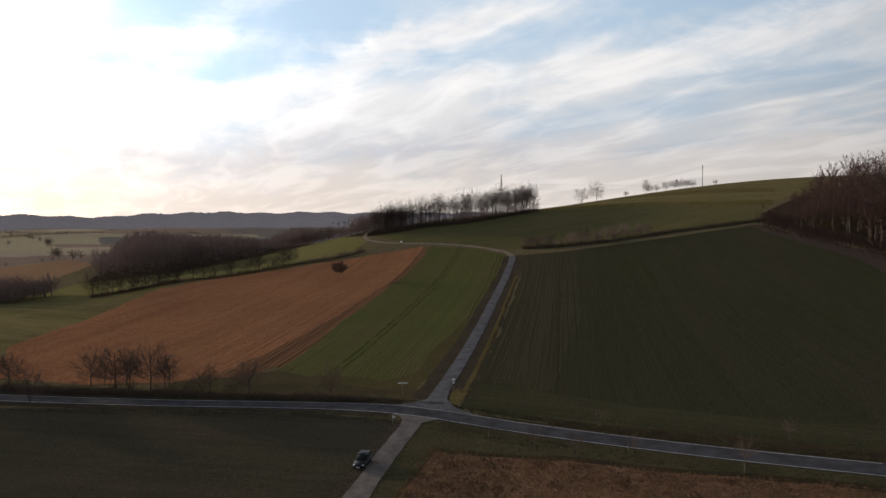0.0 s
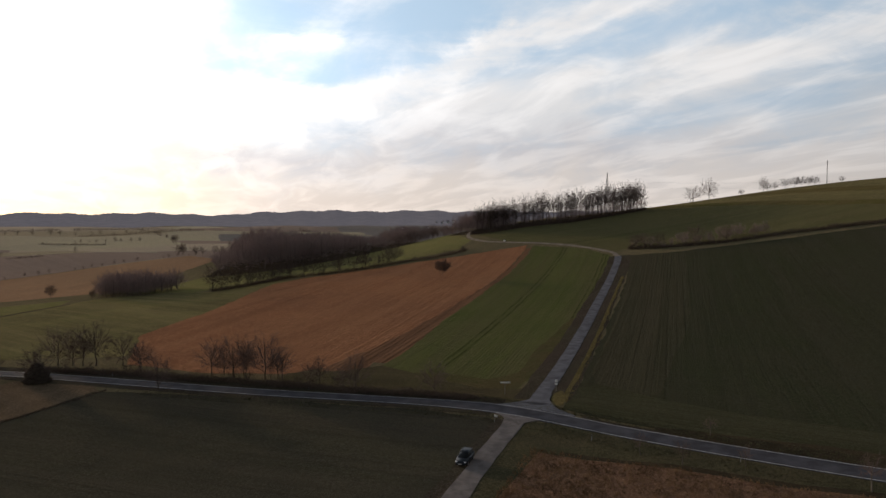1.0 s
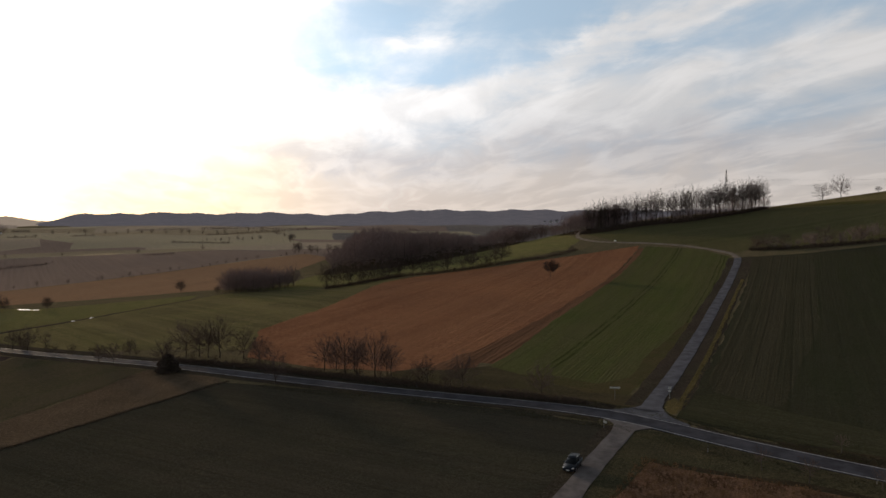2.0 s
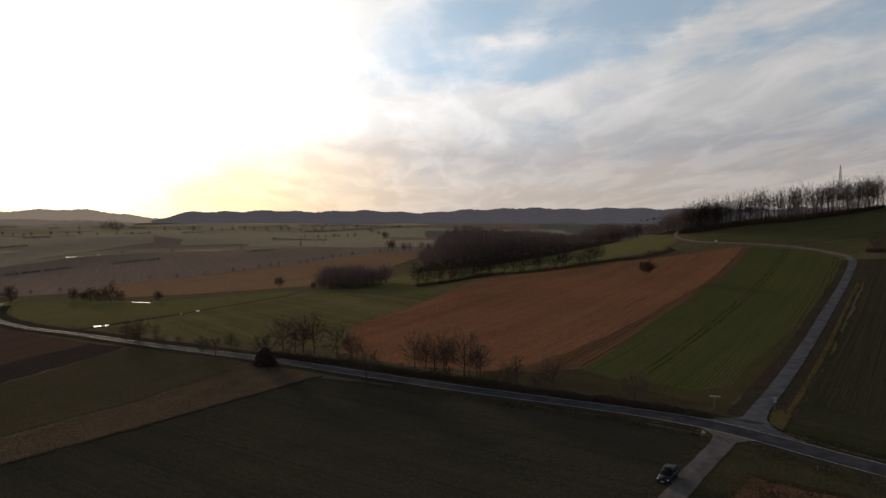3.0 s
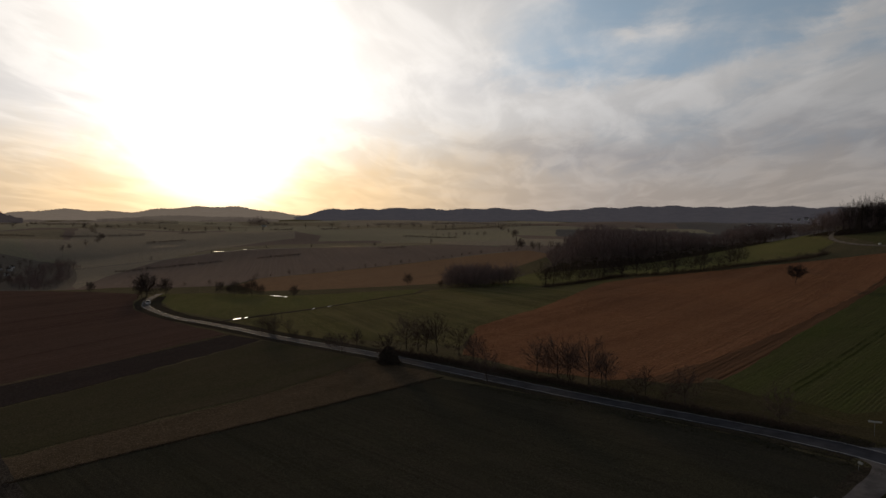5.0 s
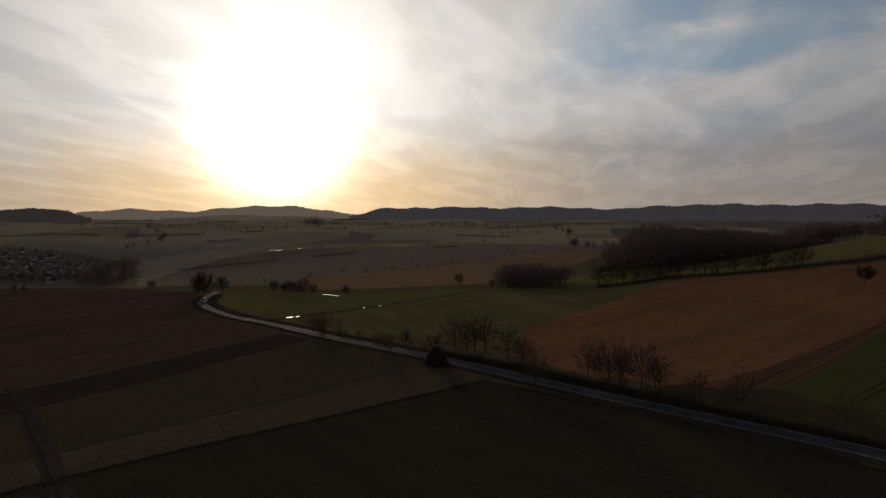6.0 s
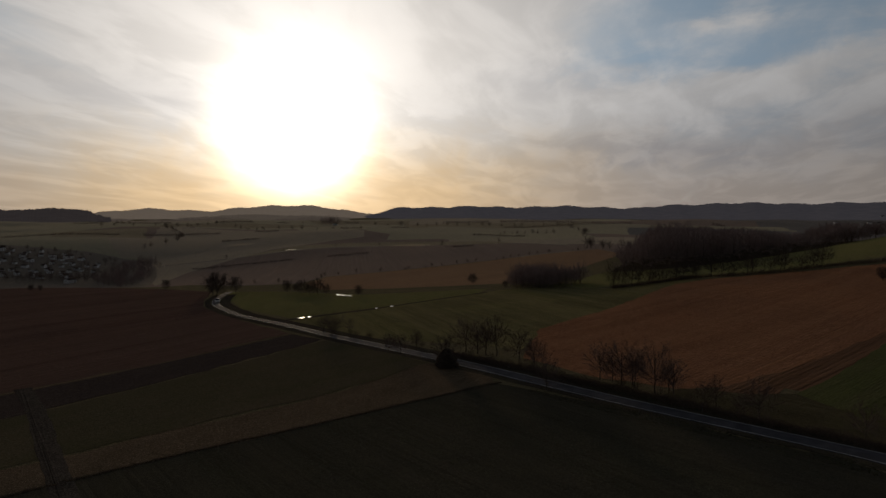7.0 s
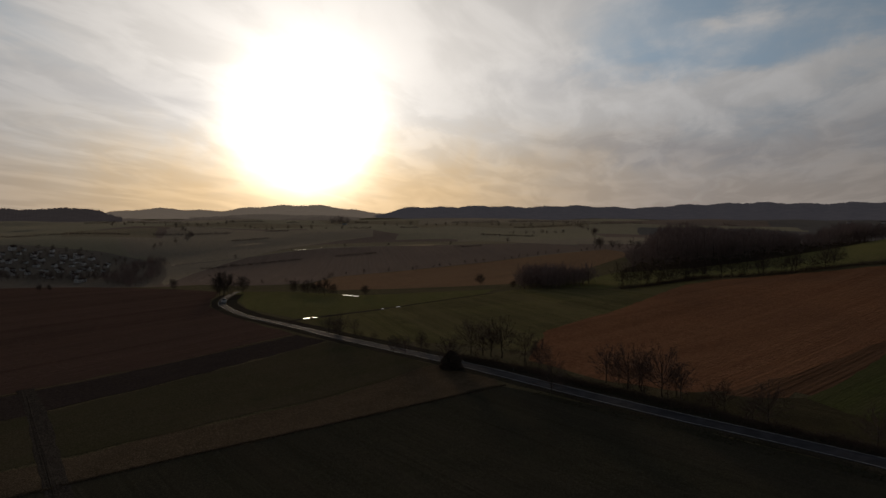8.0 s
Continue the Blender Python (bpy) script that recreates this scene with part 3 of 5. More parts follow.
def ribbon(name, points, width, lift, material, offset=0.0, dashes=None, edge=0.0, thick=0.25, step=2.0):
    """A strip that follows the ground along a line, with sides that reach into the soil."""
    line = spline(points, step)
    verts, faces = [], []
    run = 0.0
    for i, q in enumerate(line):
        a, b = line[max(0, i - 1)], line[min(len(line) - 1, i + 1)]
        d = (b - a).normalized()
        n = Vector((d.y, -d.x))
        run += (q - line[i - 1]).length if i else 0
        narrow = 1.0 if max(width, 2 * abs(offset)) < 4 else 1.0 - 0.16 * slope(-q.x, 14, 30) - 0.26 * slope(-q.x, 100, 230)
        half = width / 2 * narrow
        le, ri = half + 1.6 * edge * noise.noise((q.x / 5, q.y / 5, 1.7)), half + 1.6 * edge * noise.noise((q.x / 5, q.y / 5, 8.2))
        top = []
        for o in (-le, 0, ri):
            w = q + n * (offset * narrow + o)
            top.append((w.x, w.y, ground_z(w.x, w.y) + lift + (0.03 if o == 0 and width > 2 else 0)))
        verts += [(top[0][0], top[0][1], top[0][2] - thick), *top, (top[2][0], top[2][1], top[2][2] - thick)]
        if i and not (dashes and (run % sum(dashes)) > dashes[0]):
            k = 5 * i
            faces += [(k + j - 5, k + j - 4, k + j + 1, k + j) for j in range(4)]
    return mesh_of(name, verts, faces, [material])


def build_ground():
    from mathutils.geometry import delaunay_2d_cdt
    pts, polys, rings = [], [], []
    r, k = 12.0, 0
    while r < 4900:
        n = 190 if r < 1600 else 120
        for i in range(n):
            a = 2 * math.pi * (i + 0.5 * (k % 2)) / n
            pts.append(Vector((r * math.sin(a), r * math.cos(a))))
        r *= 1.042 if r < 1600 else 1.12
        k += 1
    pts.append(Vector((0.0, 0.0)))
    for _, _, _, outline in FIELDS:
        ring = ragged(outline)
        polys.append(list(range(len(pts), len(pts) + len(ring))))
        pts += [Vector(q) for q in ring]
        rings.append(ring)
    v, _, f, _, _, _ = delaunay_2d_cdt(pts, [], polys, 0, 0.01)
    verts = [(q.x, q.y, ground_z(q.x, q.y)) for q in v]
    tagged(new("ground", mesh_of("ground", verts, f, [M_GROUND], True)), "rolling rough green grassland reaching to the hills", "ground", kind="structure")
    owned = [[] for _ in FIELDS]
    boxes = [(min(q[0] for q in p), max(q[0] for q in p), min(q[1] for q in p), max(q[1] for q in p)) for p in rings]
    for t in f:
        x, y = sum(v[i].x for i in t) / 3, sum(v[i].y for i in t) / 3
        for k in range(len(FIELDS) - 1, -1, -1):
            if boxes[k][0] < x < boxes[k][1] and boxes[k][2] < y < boxes[k][3] and inside(x, y, rings[k]):
                owned[k].append(t)
                break
    for k, (name, material, label, _) in enumerate(FIELDS):
        mine = owned[k]
        used = sorted({i for t in mine for i in t})
        at = {i: j for j, i in enumerate(used)}
        vv = [(verts[i][0], verts[i][1], verts[i][2] + 0.05) for i in used]
        tagged(new(name, mesh_of(name, vv, [tuple(at[i] for i in t) for t in mine], [material], True)), label, "field", kind="structure")


build_ground()


def structure(name, me, label, category):
    return tagged(new(name, me), label, category, kind="structure")


road = structure("road", ribbon("road", MAIN_ROAD, 5.3, 0.12, M_ROAD, edge=0.08), "grey asphalt country road with white edge lines", "road")
for side in (-1, 1):
    part("edge_line", ribbon("edge_line", MAIN_ROAD[2:-2], 0.15, 0.16, M_PAINT, side * 2.42, None, 0.02, 0.02), road, "worn white edge line")
structure("road", ribbon("road", NEAR_LANE, 3.3, 0.10, M_NEARLANE, edge=0.15), "pale grey narrow lane with crumbling edges", "road")
structure("road", ribbon("road", HILL_LANE, 3.2, 0.10, M_LANE, edge=0.12), "pale grey asphalt lane climbing the hill", "road")
structure("track", ribbon("track", TRACK, 2.3, 0.11, M_TRACK, edge=0.25), "pale gravel farm track curving below the wood", "track")
structure("track", ribbon("track", FIELD_PATH, 1.5, 0.10, M_STRIP, edge=0.3), "muddy field path between two meadows", "track")


FAR_TRACK = [(-800, 330), (-752, 372), (-706, 432), (-684, 494), (-630, 560), (-560, 606), (-480, 628), (-400, 634)]
structure("track", ribbon("track", FAR_TRACK, 7.0, 0.14, M_TRACK, edge=0.6, step=8.0), "pale far farm track along the clay field", "track")


def fan(name, centre, points, lift, material):
    """A paved apron where a lane widens into the road."""
    c = (*centre, ground_z(*centre) + lift)
    ring = [(x, y, ground_z(x, y) + lift) for x, y in (tuple(q) for q in spline(points + points[:1], 1.0)[:-1])]
    n = len(ring)
    foot = [(x, y, z - 0.25) for x, y, z in ring]
    faces = [(0, i + 1, (i + 1) % n + 1) for i in range(n)] + [(i + 1, i + 1 + n, (i + 1) % n + 1 + n, (i + 1) % n + 1) for i in range(n)]
    return mesh_of(name, [c, *ring, *foot], faces, [material])


structure("pavement", fan("pavement", (-9.0, 119.5), [(-13.0, 123.6), (-11.2, 121.5), (-11.0, 117.5), (-11.4, 112), (-9.0, 111), (-8.2, 113.8), (-7.4, 118), (-4.4, 120.6), (-8.5, 122.4)], 0.128, M_NEARLANE), "pale asphalt apron where the lane meets the road", "pavement")
structure("pavement", fan("pavement", (-5.8, 130.6), [(-13.5, 129.0), (-9.4, 131.2), (-7.0, 134.0), (-6.6, 138), (-3.4, 138), (-3.5, 133), (-2.0, 127.6), (1.2, 123.0), (-5.0, 126.2)], 0.128, M_LANE), "cracked asphalt apron below the hill lane", "pavement")
structure("pavement", fan("pavement", (-5.6, 130.3), [(-8.6, 130.9), (-5.6, 131.1), (-3.4, 130.4), (-5.4, 129.6)], 0.15, M_ROAD), "dark asphalt repair in the apron", "pavement")


# ---- trees ----
def tubes(segs, sides):
    """Vertices and faces of tapered tubes: rows of x, y, z, x, y, z, radius, radius."""
    s = np.asarray(segs, float)
    p, q, r0, r1 = s[:, 0:3], s[:, 3:6], s[:, 6], s[:, 7]
    d = q - p
    d /= np.linalg.norm(d, axis=1)[:, None] + 1e-9
    ref = np.where(np.abs(d[:, 2:3]) > 0.9, np.array([[1.0, 0, 0]]), np.array([[0, 0, 1.0]]))
    u = np.cross(d, ref)
    u /= np.linalg.norm(u, axis=1)[:, None] + 1e-9
    w = np.cross(d, u)
    a = np.arange(sides) * 2 * math.pi / sides
    ring = u[:, None, :] * np.cos(a)[None, :, None] + w[:, None, :] * np.sin(a)[None, :, None]
    verts = np.concatenate([p[:, None] + ring * r0[:, None, None], q[:, None] + ring * r1[:, None, None]], 1).reshape(-1, 3)
    faces = []
    for i in range(len(s)):
        k = i * 2 * sides
        faces += [(k + j, k + (j + 1) % sides, k + sides + (j + 1) % sides, k + sides + j) for j in range(sides)]
    return verts, faces


def spikes(segs):
    """Thin three-sided twigs that end in a point."""
    s = np.asarray(segs, float)
    p, q, r = s[:, 0:3], s[:, 3:6], s[:, 6]
    d = q - p
    d /= np.linalg.norm(d, axis=1)[:, None] + 1e-9
    ref = np.where(np.abs(d[:, 2:3]) > 0.9, np.array([[1.0, 0, 0]]), np.array([[0, 0, 1.0]]))
    u = np.cross(d, ref)
    u /= np.linalg.norm(u, axis=1)[:, None] + 1e-9
    w = np.cross(d, u)
    v = np.stack([p + u * r[:, None], p + (-0.5 * u + 0.87 * w) * r[:, None], p + (-0.5 * u - 0.87 * w) * r[:, None], q], 1).reshape(-1, 3)
    f = []
    for i in range(len(s)):
        k = 4 * i
        f += [(k, k + 1, k + 3), (k + 1, k + 2, k + 3), (k + 2, k, k + 3)]
    return v, f


def merge(*lots):
    verts, faces, n = [], [], 0
    for v, f in lots:
        verts.append(np.asarray(v))
        faces += [tuple(i + n for i in t) for t in f]
        n += len(v)
    return np.concatenate(verts), faces


def tree_meshes(seed, height, spread, bole, limb_count, bough_count, twig_count, twig, fine, bark_material, twig_material):
    """Trunk and crown of a bare tree inside an egg-shaped outline. spread: the crown's width to the height; bole: where the crown begins; fine: twiglets on each twig."""
    rng = random.Random(seed)
    limbs, boughs, twigs = [], [], []
    base = bole * height
    half, wide = (height - base) / 2, spread * height / 2
    centre = Vector((0, 0, base + half))
    radius = height * 0.0125 + 0.04

    def scatter_way(amount):
        return Vector((rng.gauss(0, amount), rng.gauss(0, amount), rng.gauss(0, amount)))

    # trunk: a slightly bent line
    bend = [Vector((0, 0, -0.4))]
    for k in range(1, 8):
        bend.append(Vector((bend[-1].x + rng.gauss(0, 0.012) * height, bend[-1].y + rng.gauss(0, 0.012) * height, 0.78 * height * k / 7)))
    trunk = [(*a, *b, radius * (1 - 0.115 * k) * (1.4 if k == 0 else 1), radius * (1 - 0.115 * (k + 1))) for k, (a, b) in enumerate(zip(bend, bend[1:]))]

    def on_trunk(z):
        k = max(0, min(6, int(z / (0.78 * height) * 7)))
        a, b = bend[k], bend[k + 1]
        f = max(0.0, min(1.0, (z - a.z) / (b.z - a.z)))
        return a.lerp(b, f), radius * (1 - 0.115 * (k + f))

    for i in range(limb_count):
        turn = i * 2.4 + rng.uniform(-0.4, 0.4)
        lean = -0.55 + 1.75 * (i + rng.random()) / limb_count
        lump = rng.uniform(0.55, 0.88) + 0.25 * abs(noise.noise((math.cos(turn) * 1.3, math.sin(turn) * 1.3, seed + lean)))
        goal = centre + Vector((math.cos(turn) * wide * math.cos(lean), math.sin(turn) * wide * math.cos(lean), half * math.sin(lean))) * lump
        root, r = on_trunk(min(0.74 * height, base * 0.8 + (goal.z - base * 0.8) * rng.uniform(0.3, 0.5)))
        out = Vector((goal.x - root.x, goal.y - root.y, 0))
        knee = root + out * 0.55 + Vector((0, 0, (goal.z - root.z) * 0.3)) + scatter_way(0.02 * height)
        line = [root * (1 - t) ** 2 + knee * 2 * t * (1 - t) + goal * t * t + scatter_way(0.008 * height) * t for t in (0, 0.2, 0.4, 0.6, 0.8, 1.0)]
        thick = r * 0.4 + twig
        limbs += [(*a, *b, thick * (1 - 0.17 * k), max(twig, thick * (1 - 0.17 * (k + 1)))) for k, (a, b) in enumerate(zip(line, line[1:]))]
        for j in range(bough_count):
            t = 0.22 + 0.78 * (j + rng.random()) / bough_count
            k = min(4, int(t * 5))
            p = line[k].lerp(line[k + 1], t * 5 - k)
            along_ = (line[k + 1] - line[k]).normalized()
            outward = (p - centre + Vector((0, 0, 0.3 * half))).normalized()
            way = (along_ * 0.6 + outward * 0.5 + scatter_way(0.55) + Vector((0, 0, 0.08))).normalized()
            long_ = (0.75 - 0.25 * t) * min(wide, half) * rng.uniform(0.6, 1.2)
            mid = p + way * long_ * 0.5
            end = mid + (way + scatter_way(0.22) + Vector((0, 0, 0.12))).normalized() * long_ * 0.5
            boughs += [(*p, *mid, twig * 1.5, twig * 1.2), (*mid, *end, twig * 1.2, twig * 0.6)]
            for _ in range(twig_count):
                f = rng.uniform(0.25, 1.0)
                q = p.lerp(mid, f * 2) if f < 0.5 else mid.lerp(end, f * 2 - 1)
                away = (way * 0.7 + outward * 0.2 + scatter_way(0.75) + Vector((0, 0, 0.05))).normalized()
                tip = q + away * long_ * rng.uniform(0.3, 0.6)
                twigs.append((*q, *tip, twig))
                for _ in range(fine):
                    m = q.lerp(tip, rng.uniform(0.2, 0.8))
                    twigs.append((*m, *(m + (away + scatter_way(0.5)).normalized() * long_ * rng.uniform(0.18, 0.38)), twig * 0.7))
    tv, tf = tubes(trunk, 6)
    cv, cf = merge(tubes(limbs, 3), tubes(boughs, 3) if fine else spikes([b[:7] for b in boughs]), spikes(twigs))
    return mesh_of("trunk", tv.tolist(), tf, [bark_material], True), mesh_of("crown", cv.tolist(), cf, [twig_material])


def tree_thing(name, meshes, label, category="tree", group=""):
    root = tagged(new(name), label, category, group)
    part("trunk", meshes[0], root)
    part("crown", meshes[1], root)
    return root


class Kind:
    """Trees of one kind: the first placed is the original, the others are copies of it."""

    def __init__(self, name, label, height, group, *args, category="tree", **kw):
        self.name, self.label, self.height, self.group, self.category = name, label, height, group, category
        self.meshes, self.first = tree_meshes(*args, **kw), None

    def put(self, x, y, height, label="", sink=0.0):
        if self.first is None:
            self.first = tree_thing(self.name, self.meshes, self.label, self.category, self.group)
            ob = self.first
        else:
            ob = copy_thing(self.first, Matrix())
        s = height / self.height
        ob.matrix_basis = pose(x, y, ground_z(x, y) - sink, 0, 0, random.uniform(0, 360)) @ Matrix.Diagonal((s * random.uniform(0.9, 1.1), s * random.uniform(0.9, 1.1), s, 1))
        if label:
            tagged(ob, label)
        return ob


ROADSIDE = [Kind("bare_tree", "leafless roadside tree with a rounded twiggy crown", 10, "trees along the main road", s, 10, sp, bo, 16, 7, 7, 0.020, 1, M_BARK, M_TWIG) for s, sp, bo in ((11, 0.95, 0.06), (12, 0.78, 0.10), (13, 1.0, 0.08), (14, 0.7, 0.12))]
FRUIT = [Kind("fruit_tree", "small leafless fruit tree with a low spreading crown", 4, "young fruit trees by the road", s, 4, 0.85, 0.35, 12, 6, 5, 0.010, 1, M_BIRCH, M_TWIG) for s in (21, 22)]
TALL = [Kind("tall_bare_tree", "tall leafless deciduous tree at the wood's edge", 22, "tall trees along the wood's edge", s, 22, sp, bo, 15, 6, 5, 0.035, 1, M_DARKTWIG, M_DARKTWIG) for s, sp, bo in ((31, 0.52, 0.26), (32, 0.42, 0.22), (33, 0.48, 0.32), (34, 0.38, 0.18), (35, 0.46, 0.28))]
WOOD = [Kind("beech_tree", "leafless reddish-brown beech in dense woodland", 20, "beeches of the hillside wood", s, 20, sp, bo, 14, 6, 6, 0.038, 1, ba, M_REDTWIG) for s, sp, ba, bo in ((41, 0.66, M_BARK, 0.2), (42, 0.58, M_BIRCH, 0.36), (43, 0.72, M_BARK, 0.1))]
INNER = [Kind("beech_tree", "leafless reddish-brown beech deep in the wood", 20, "beeches of the hillside wood", s, 20, 0.75, 0.15, 10, 5, 6, 0.08, 0, M_BARK, M_REDTWIG) for s in (44, 45)]
COPSE = [Kind("copse_tree", "leafless dark tree of the valley copse", 14, "trees of the valley copse", s, 14, sp, 0.10, 12, 6, 5, 0.07, 0, M_BARK, M_HAZETWIG) for s, sp in ((51, 0.85), (52, 0.75), (53, 0.95))]
THICKET = [Kind("thicket_tree", "leafless tree of a small dense thicket", 12, "trees of small thickets", s, 12, 0.9, 0.03, 11, 6, 5, 0.06, 0, M_BARK, M_HAZETWIG) for s in (56, 57)]
ORCHARD = [Kind("orchard_tree", "small leafless orchard tree on the hill's crest", 7, "orchard trees on the crest", s, 7, 1.05, 0.2, 12, 6, 6, 0.035, 1, M_DARKTWIG, M_DARKTWIG) for s in (58, 59)]
VALLEY = [Kind("valley_tree", "leafless tree in a loose row across the valley", 7, "trees across the valley", s, 7, 0.8, 0.15, 7, 4, 4, 0.07, 0, M_BARK, M_TWIG) for s in (64, 65)]
ROUND = [Kind("round_tree", "leafless dense-crowned tree near the road bend", 7, "round trees by the road bend", s, 7, 0.85, 0.12, 18, 8, 9, 0.03, 0, M_BARK, M_DARKTWIG) for s in (67, 68)]
HEDGEROW = [Kind("hedgerow_tree", "dark leafless tree standing in the hedgerow", 11, "trees of the hedgerow", s, 11, sp, bo, 16, 6, 6, 0.028, 1, M_DARKTWIG, M_DARKTWIG) for s, sp, bo in ((72, 0.95, 0.08), (73, 0.75, 0.14), (74, 1.1, 0.10))]
BUSH = [Kind("bush", "dense leafless bush with dark stems", 4, "bushes in the hedgerows", s, 4, 1.2, 0.0, 12, 5, 4, 0.025, 0, M_BRAMBLE, M_BRAMBLE, category="bush") for s in (61, 62)]


def pick(kinds):
    return kinds[random.randrange(len(kinds))]


def scatter(ring, count, apart):
    xs, ys = [q[0] for q in ring], [q[1] for q in ring]
    out, tries = [], 0
    while len(out) < count and tries < 20000:
        tries += 1
        x, y = random.uniform(min(xs), max(xs)), random.uniform(min(ys), max(ys))
        if inside(x, y, ring) and all((x - a) ** 2 + (y - b) ** 2 > apart * apart for a, b in out):
            out.append((x, y))
    return out


def along(points, gap, wobble):
    line, out, left = spline(points, 1.0), [], 0.0
    for a, b in zip(line, line[1:]):
        left -= (b - a).length
        if left <= 0:
            out.append((a.x + random.uniform(-wobble, wobble), a.y + random.uniform(-wobble, wobble)))
            left = gap * random.uniform(0.7, 1.3)
    return out


NORTH = [(-96.3, 144.9, 6.8), (-78.3, 143.9, 8.5), (-72.6, 143, 9.5), (-69.4, 142.5, 8.4), (-64.3, 141.2, 10.1), (-60.9, 142.1, 7.7), (-51.4, 139.4, 6.2), (-42.6, 135.9, 7.4), (-26.1, 135.4, 6.4), (-120.6, 148.4, 9.5), (-116.7, 148.6, 9.2), (-113.7, 148.4, 8.9), (-110.8, 148.9, 11), (-104.2, 149.7, 8.1), (-99.4, 149, 5.7), (-135.9, 145.6, 5.1), (-174.6, 143.9, 6.2), (-169.9, 144.6, 6.8), (-169.9, 150.4, 4.5)]
for x, y, hgt in NORTH:
    pick(ROADSIDE).put(x, y, hgt)
for x, y, hgt in [(-75.5, 144.2, 6.5), (-71, 144.6, 7.5), (-62.6, 143.6, 6.5), (-54, 140.5, 4.5), (-45.5, 137, 4.5), (-172.5, 145.5, 5.0)]:
    pick(ROADSIDE).put(x, y, hgt)
for x, y in along([(-176, 146), (-166, 147), (-122, 146), (-98, 143), (-84, 141), (-68, 140), (-55, 138.5), (-43, 136)], 4.5, 1.2):
    pick(BUSH).put(x, y, random.uniform(1.2, 2.6), "low leafless bush on the road verge")
for x, y, hgt in [(-136.2, 135.5, 5.0), (-131.5, 135.3, 5.8)]:
    ROADSIDE[1].put(x, y, hgt)
ROADSIDE[2].put(-82.5, 129.6, 7.6, "leafless drooping tree on the south verge of the road")
for x, y, hgt in [(10.4, 104.7, 3.5), (15.8, 101.5, 3.6), (24.1, 101.3, 3.2), (37.5, 94.6, 4.8), (22.1, 115.3, 2.9), (49.1, 107.4, 3.4)]:
    pick(FRUIT).put(x, y, hgt)
Kind("lone_tree", "lone round-headed tree standing in the ploughed field", 7, "", 71, 7, 1.0, 0.26, 26, 8, 10, 0.026, 1, M_DARKTWIG, M_DARKTWIG).put(-59.1, 327, 8.2)
for x, y, hgt in [(-313.3, 186.5, 11.2), (-321, 189, 9), (-323.6, 202.9, 8), (-386, 196.5, 5.4), (-301.4, 219.1, 5.8), (-283.9, 215.1, 6.3), (-278.4, 216, 5.7), (-273, 216.9, 7.3), (-269.7, 219.5, 4.9), (-251, 223.6, 4.7), (-243.9, 297.3, 5.5), (-212.1, 284.2, 3.6), (-408.5, 134.1, 3.2), (-407.6, 138.6, 3), (-298.1, 221.9, 3.7)]:
    pick(ROUND).put(x, y, hgt * 1.15)


HILL_WOOD = [(150, 365), (148, 322), (158, 265), (152, 228), (200, 190), (300, 240), (330, 400), (260, 440), (200, 400)]
for x, y in scatter(HILL_WOOD[:4] + [(172, 226), (178, 268), (168, 322), (172, 365)], 45, 3.5) + scatter(HILL_WOOD, 250, 5.0):
    (pick(WOOD) if x < 178 else pick(INNER)).put(x, y, random.uniform(0.78, 1.05) * (7 + 5 * slope(math.degrees(math.atan2(x, y)), 23.8, 25.6) + 9.5 * slope(math.degrees(math.atan2(x, y)), 25.2, 26.6)))
VALLEY_COPSE = [(-229, 416), (-205, 447), (-177, 478), (-146, 500), (-114, 513), (-90, 524), (-100, 600), (-160, 680), (-300, 700), (-300, 600), (-270, 520)]
COPSE_CREST = [(-32, -3.6), (-29, -3.0), (-26.5, -1.9), (-25.6, -0.95), (-24.4, -0.55), (-23.2, -1.05), (-20, -1.1), (-17.5, -1.35), (-15.5, -1.5), (-14.2, -0.75), (-11, -0.6)]


def copse_height(x, y):
    """Trees up to a skyline that swells over the middle of the copse."""
    a = math.degrees(math.atan2(x, y))
    top = np.interp(a, [q[0] for q in COPSE_CREST], [q[1] for q in COPSE_CREST])
    full = EYE + math.hypot(x, y) * math.tan(radians(float(top))) - ground_z(x, y)
    most = 11 + 16 * max(0.0, min(1.0, (math.hypot(x, y) - 465) / 60))
    return max(5.0, min(most, full) * random.uniform(0.82, 1.0) + 1.5 * noise.noise((x / 22, y / 22, 3)))


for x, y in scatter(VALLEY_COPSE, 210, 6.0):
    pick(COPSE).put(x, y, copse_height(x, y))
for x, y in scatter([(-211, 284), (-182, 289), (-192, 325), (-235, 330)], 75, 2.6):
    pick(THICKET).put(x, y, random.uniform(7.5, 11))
for x, y in scatter([(-132, 503), (-92, 520), (-98, 540), (-132, 532)], 10, 4.0):
    pick(ROADSIDE).put(x, y, random.uniform(8, 12), "leafless tree at the end of the copse")
EDGE = [(-62, 472), (-46, 467), (-24, 471), (2, 472), (30, 490), (51, 512)]
for x, y in along(EDGE, 3.0, 2.0) + along(EDGE, 3.4, 2.0):
    pick(TALL).put(x, y + random.uniform(0, 16), random.uniform(16, 23) + 0.03 * max(0, x))
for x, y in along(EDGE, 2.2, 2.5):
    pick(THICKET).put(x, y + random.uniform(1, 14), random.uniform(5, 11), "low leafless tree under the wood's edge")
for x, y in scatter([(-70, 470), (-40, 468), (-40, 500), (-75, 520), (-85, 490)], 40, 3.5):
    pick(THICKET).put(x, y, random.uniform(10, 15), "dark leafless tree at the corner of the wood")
for x, y in along([(-158, 293), (-153, 315), (-149, 355), (-132, 366), (-117, 376), (-97, 394)], 5.5, 1.6):
    pick(HEDGEROW).put(x, y, random.uniform(6.5, 13))
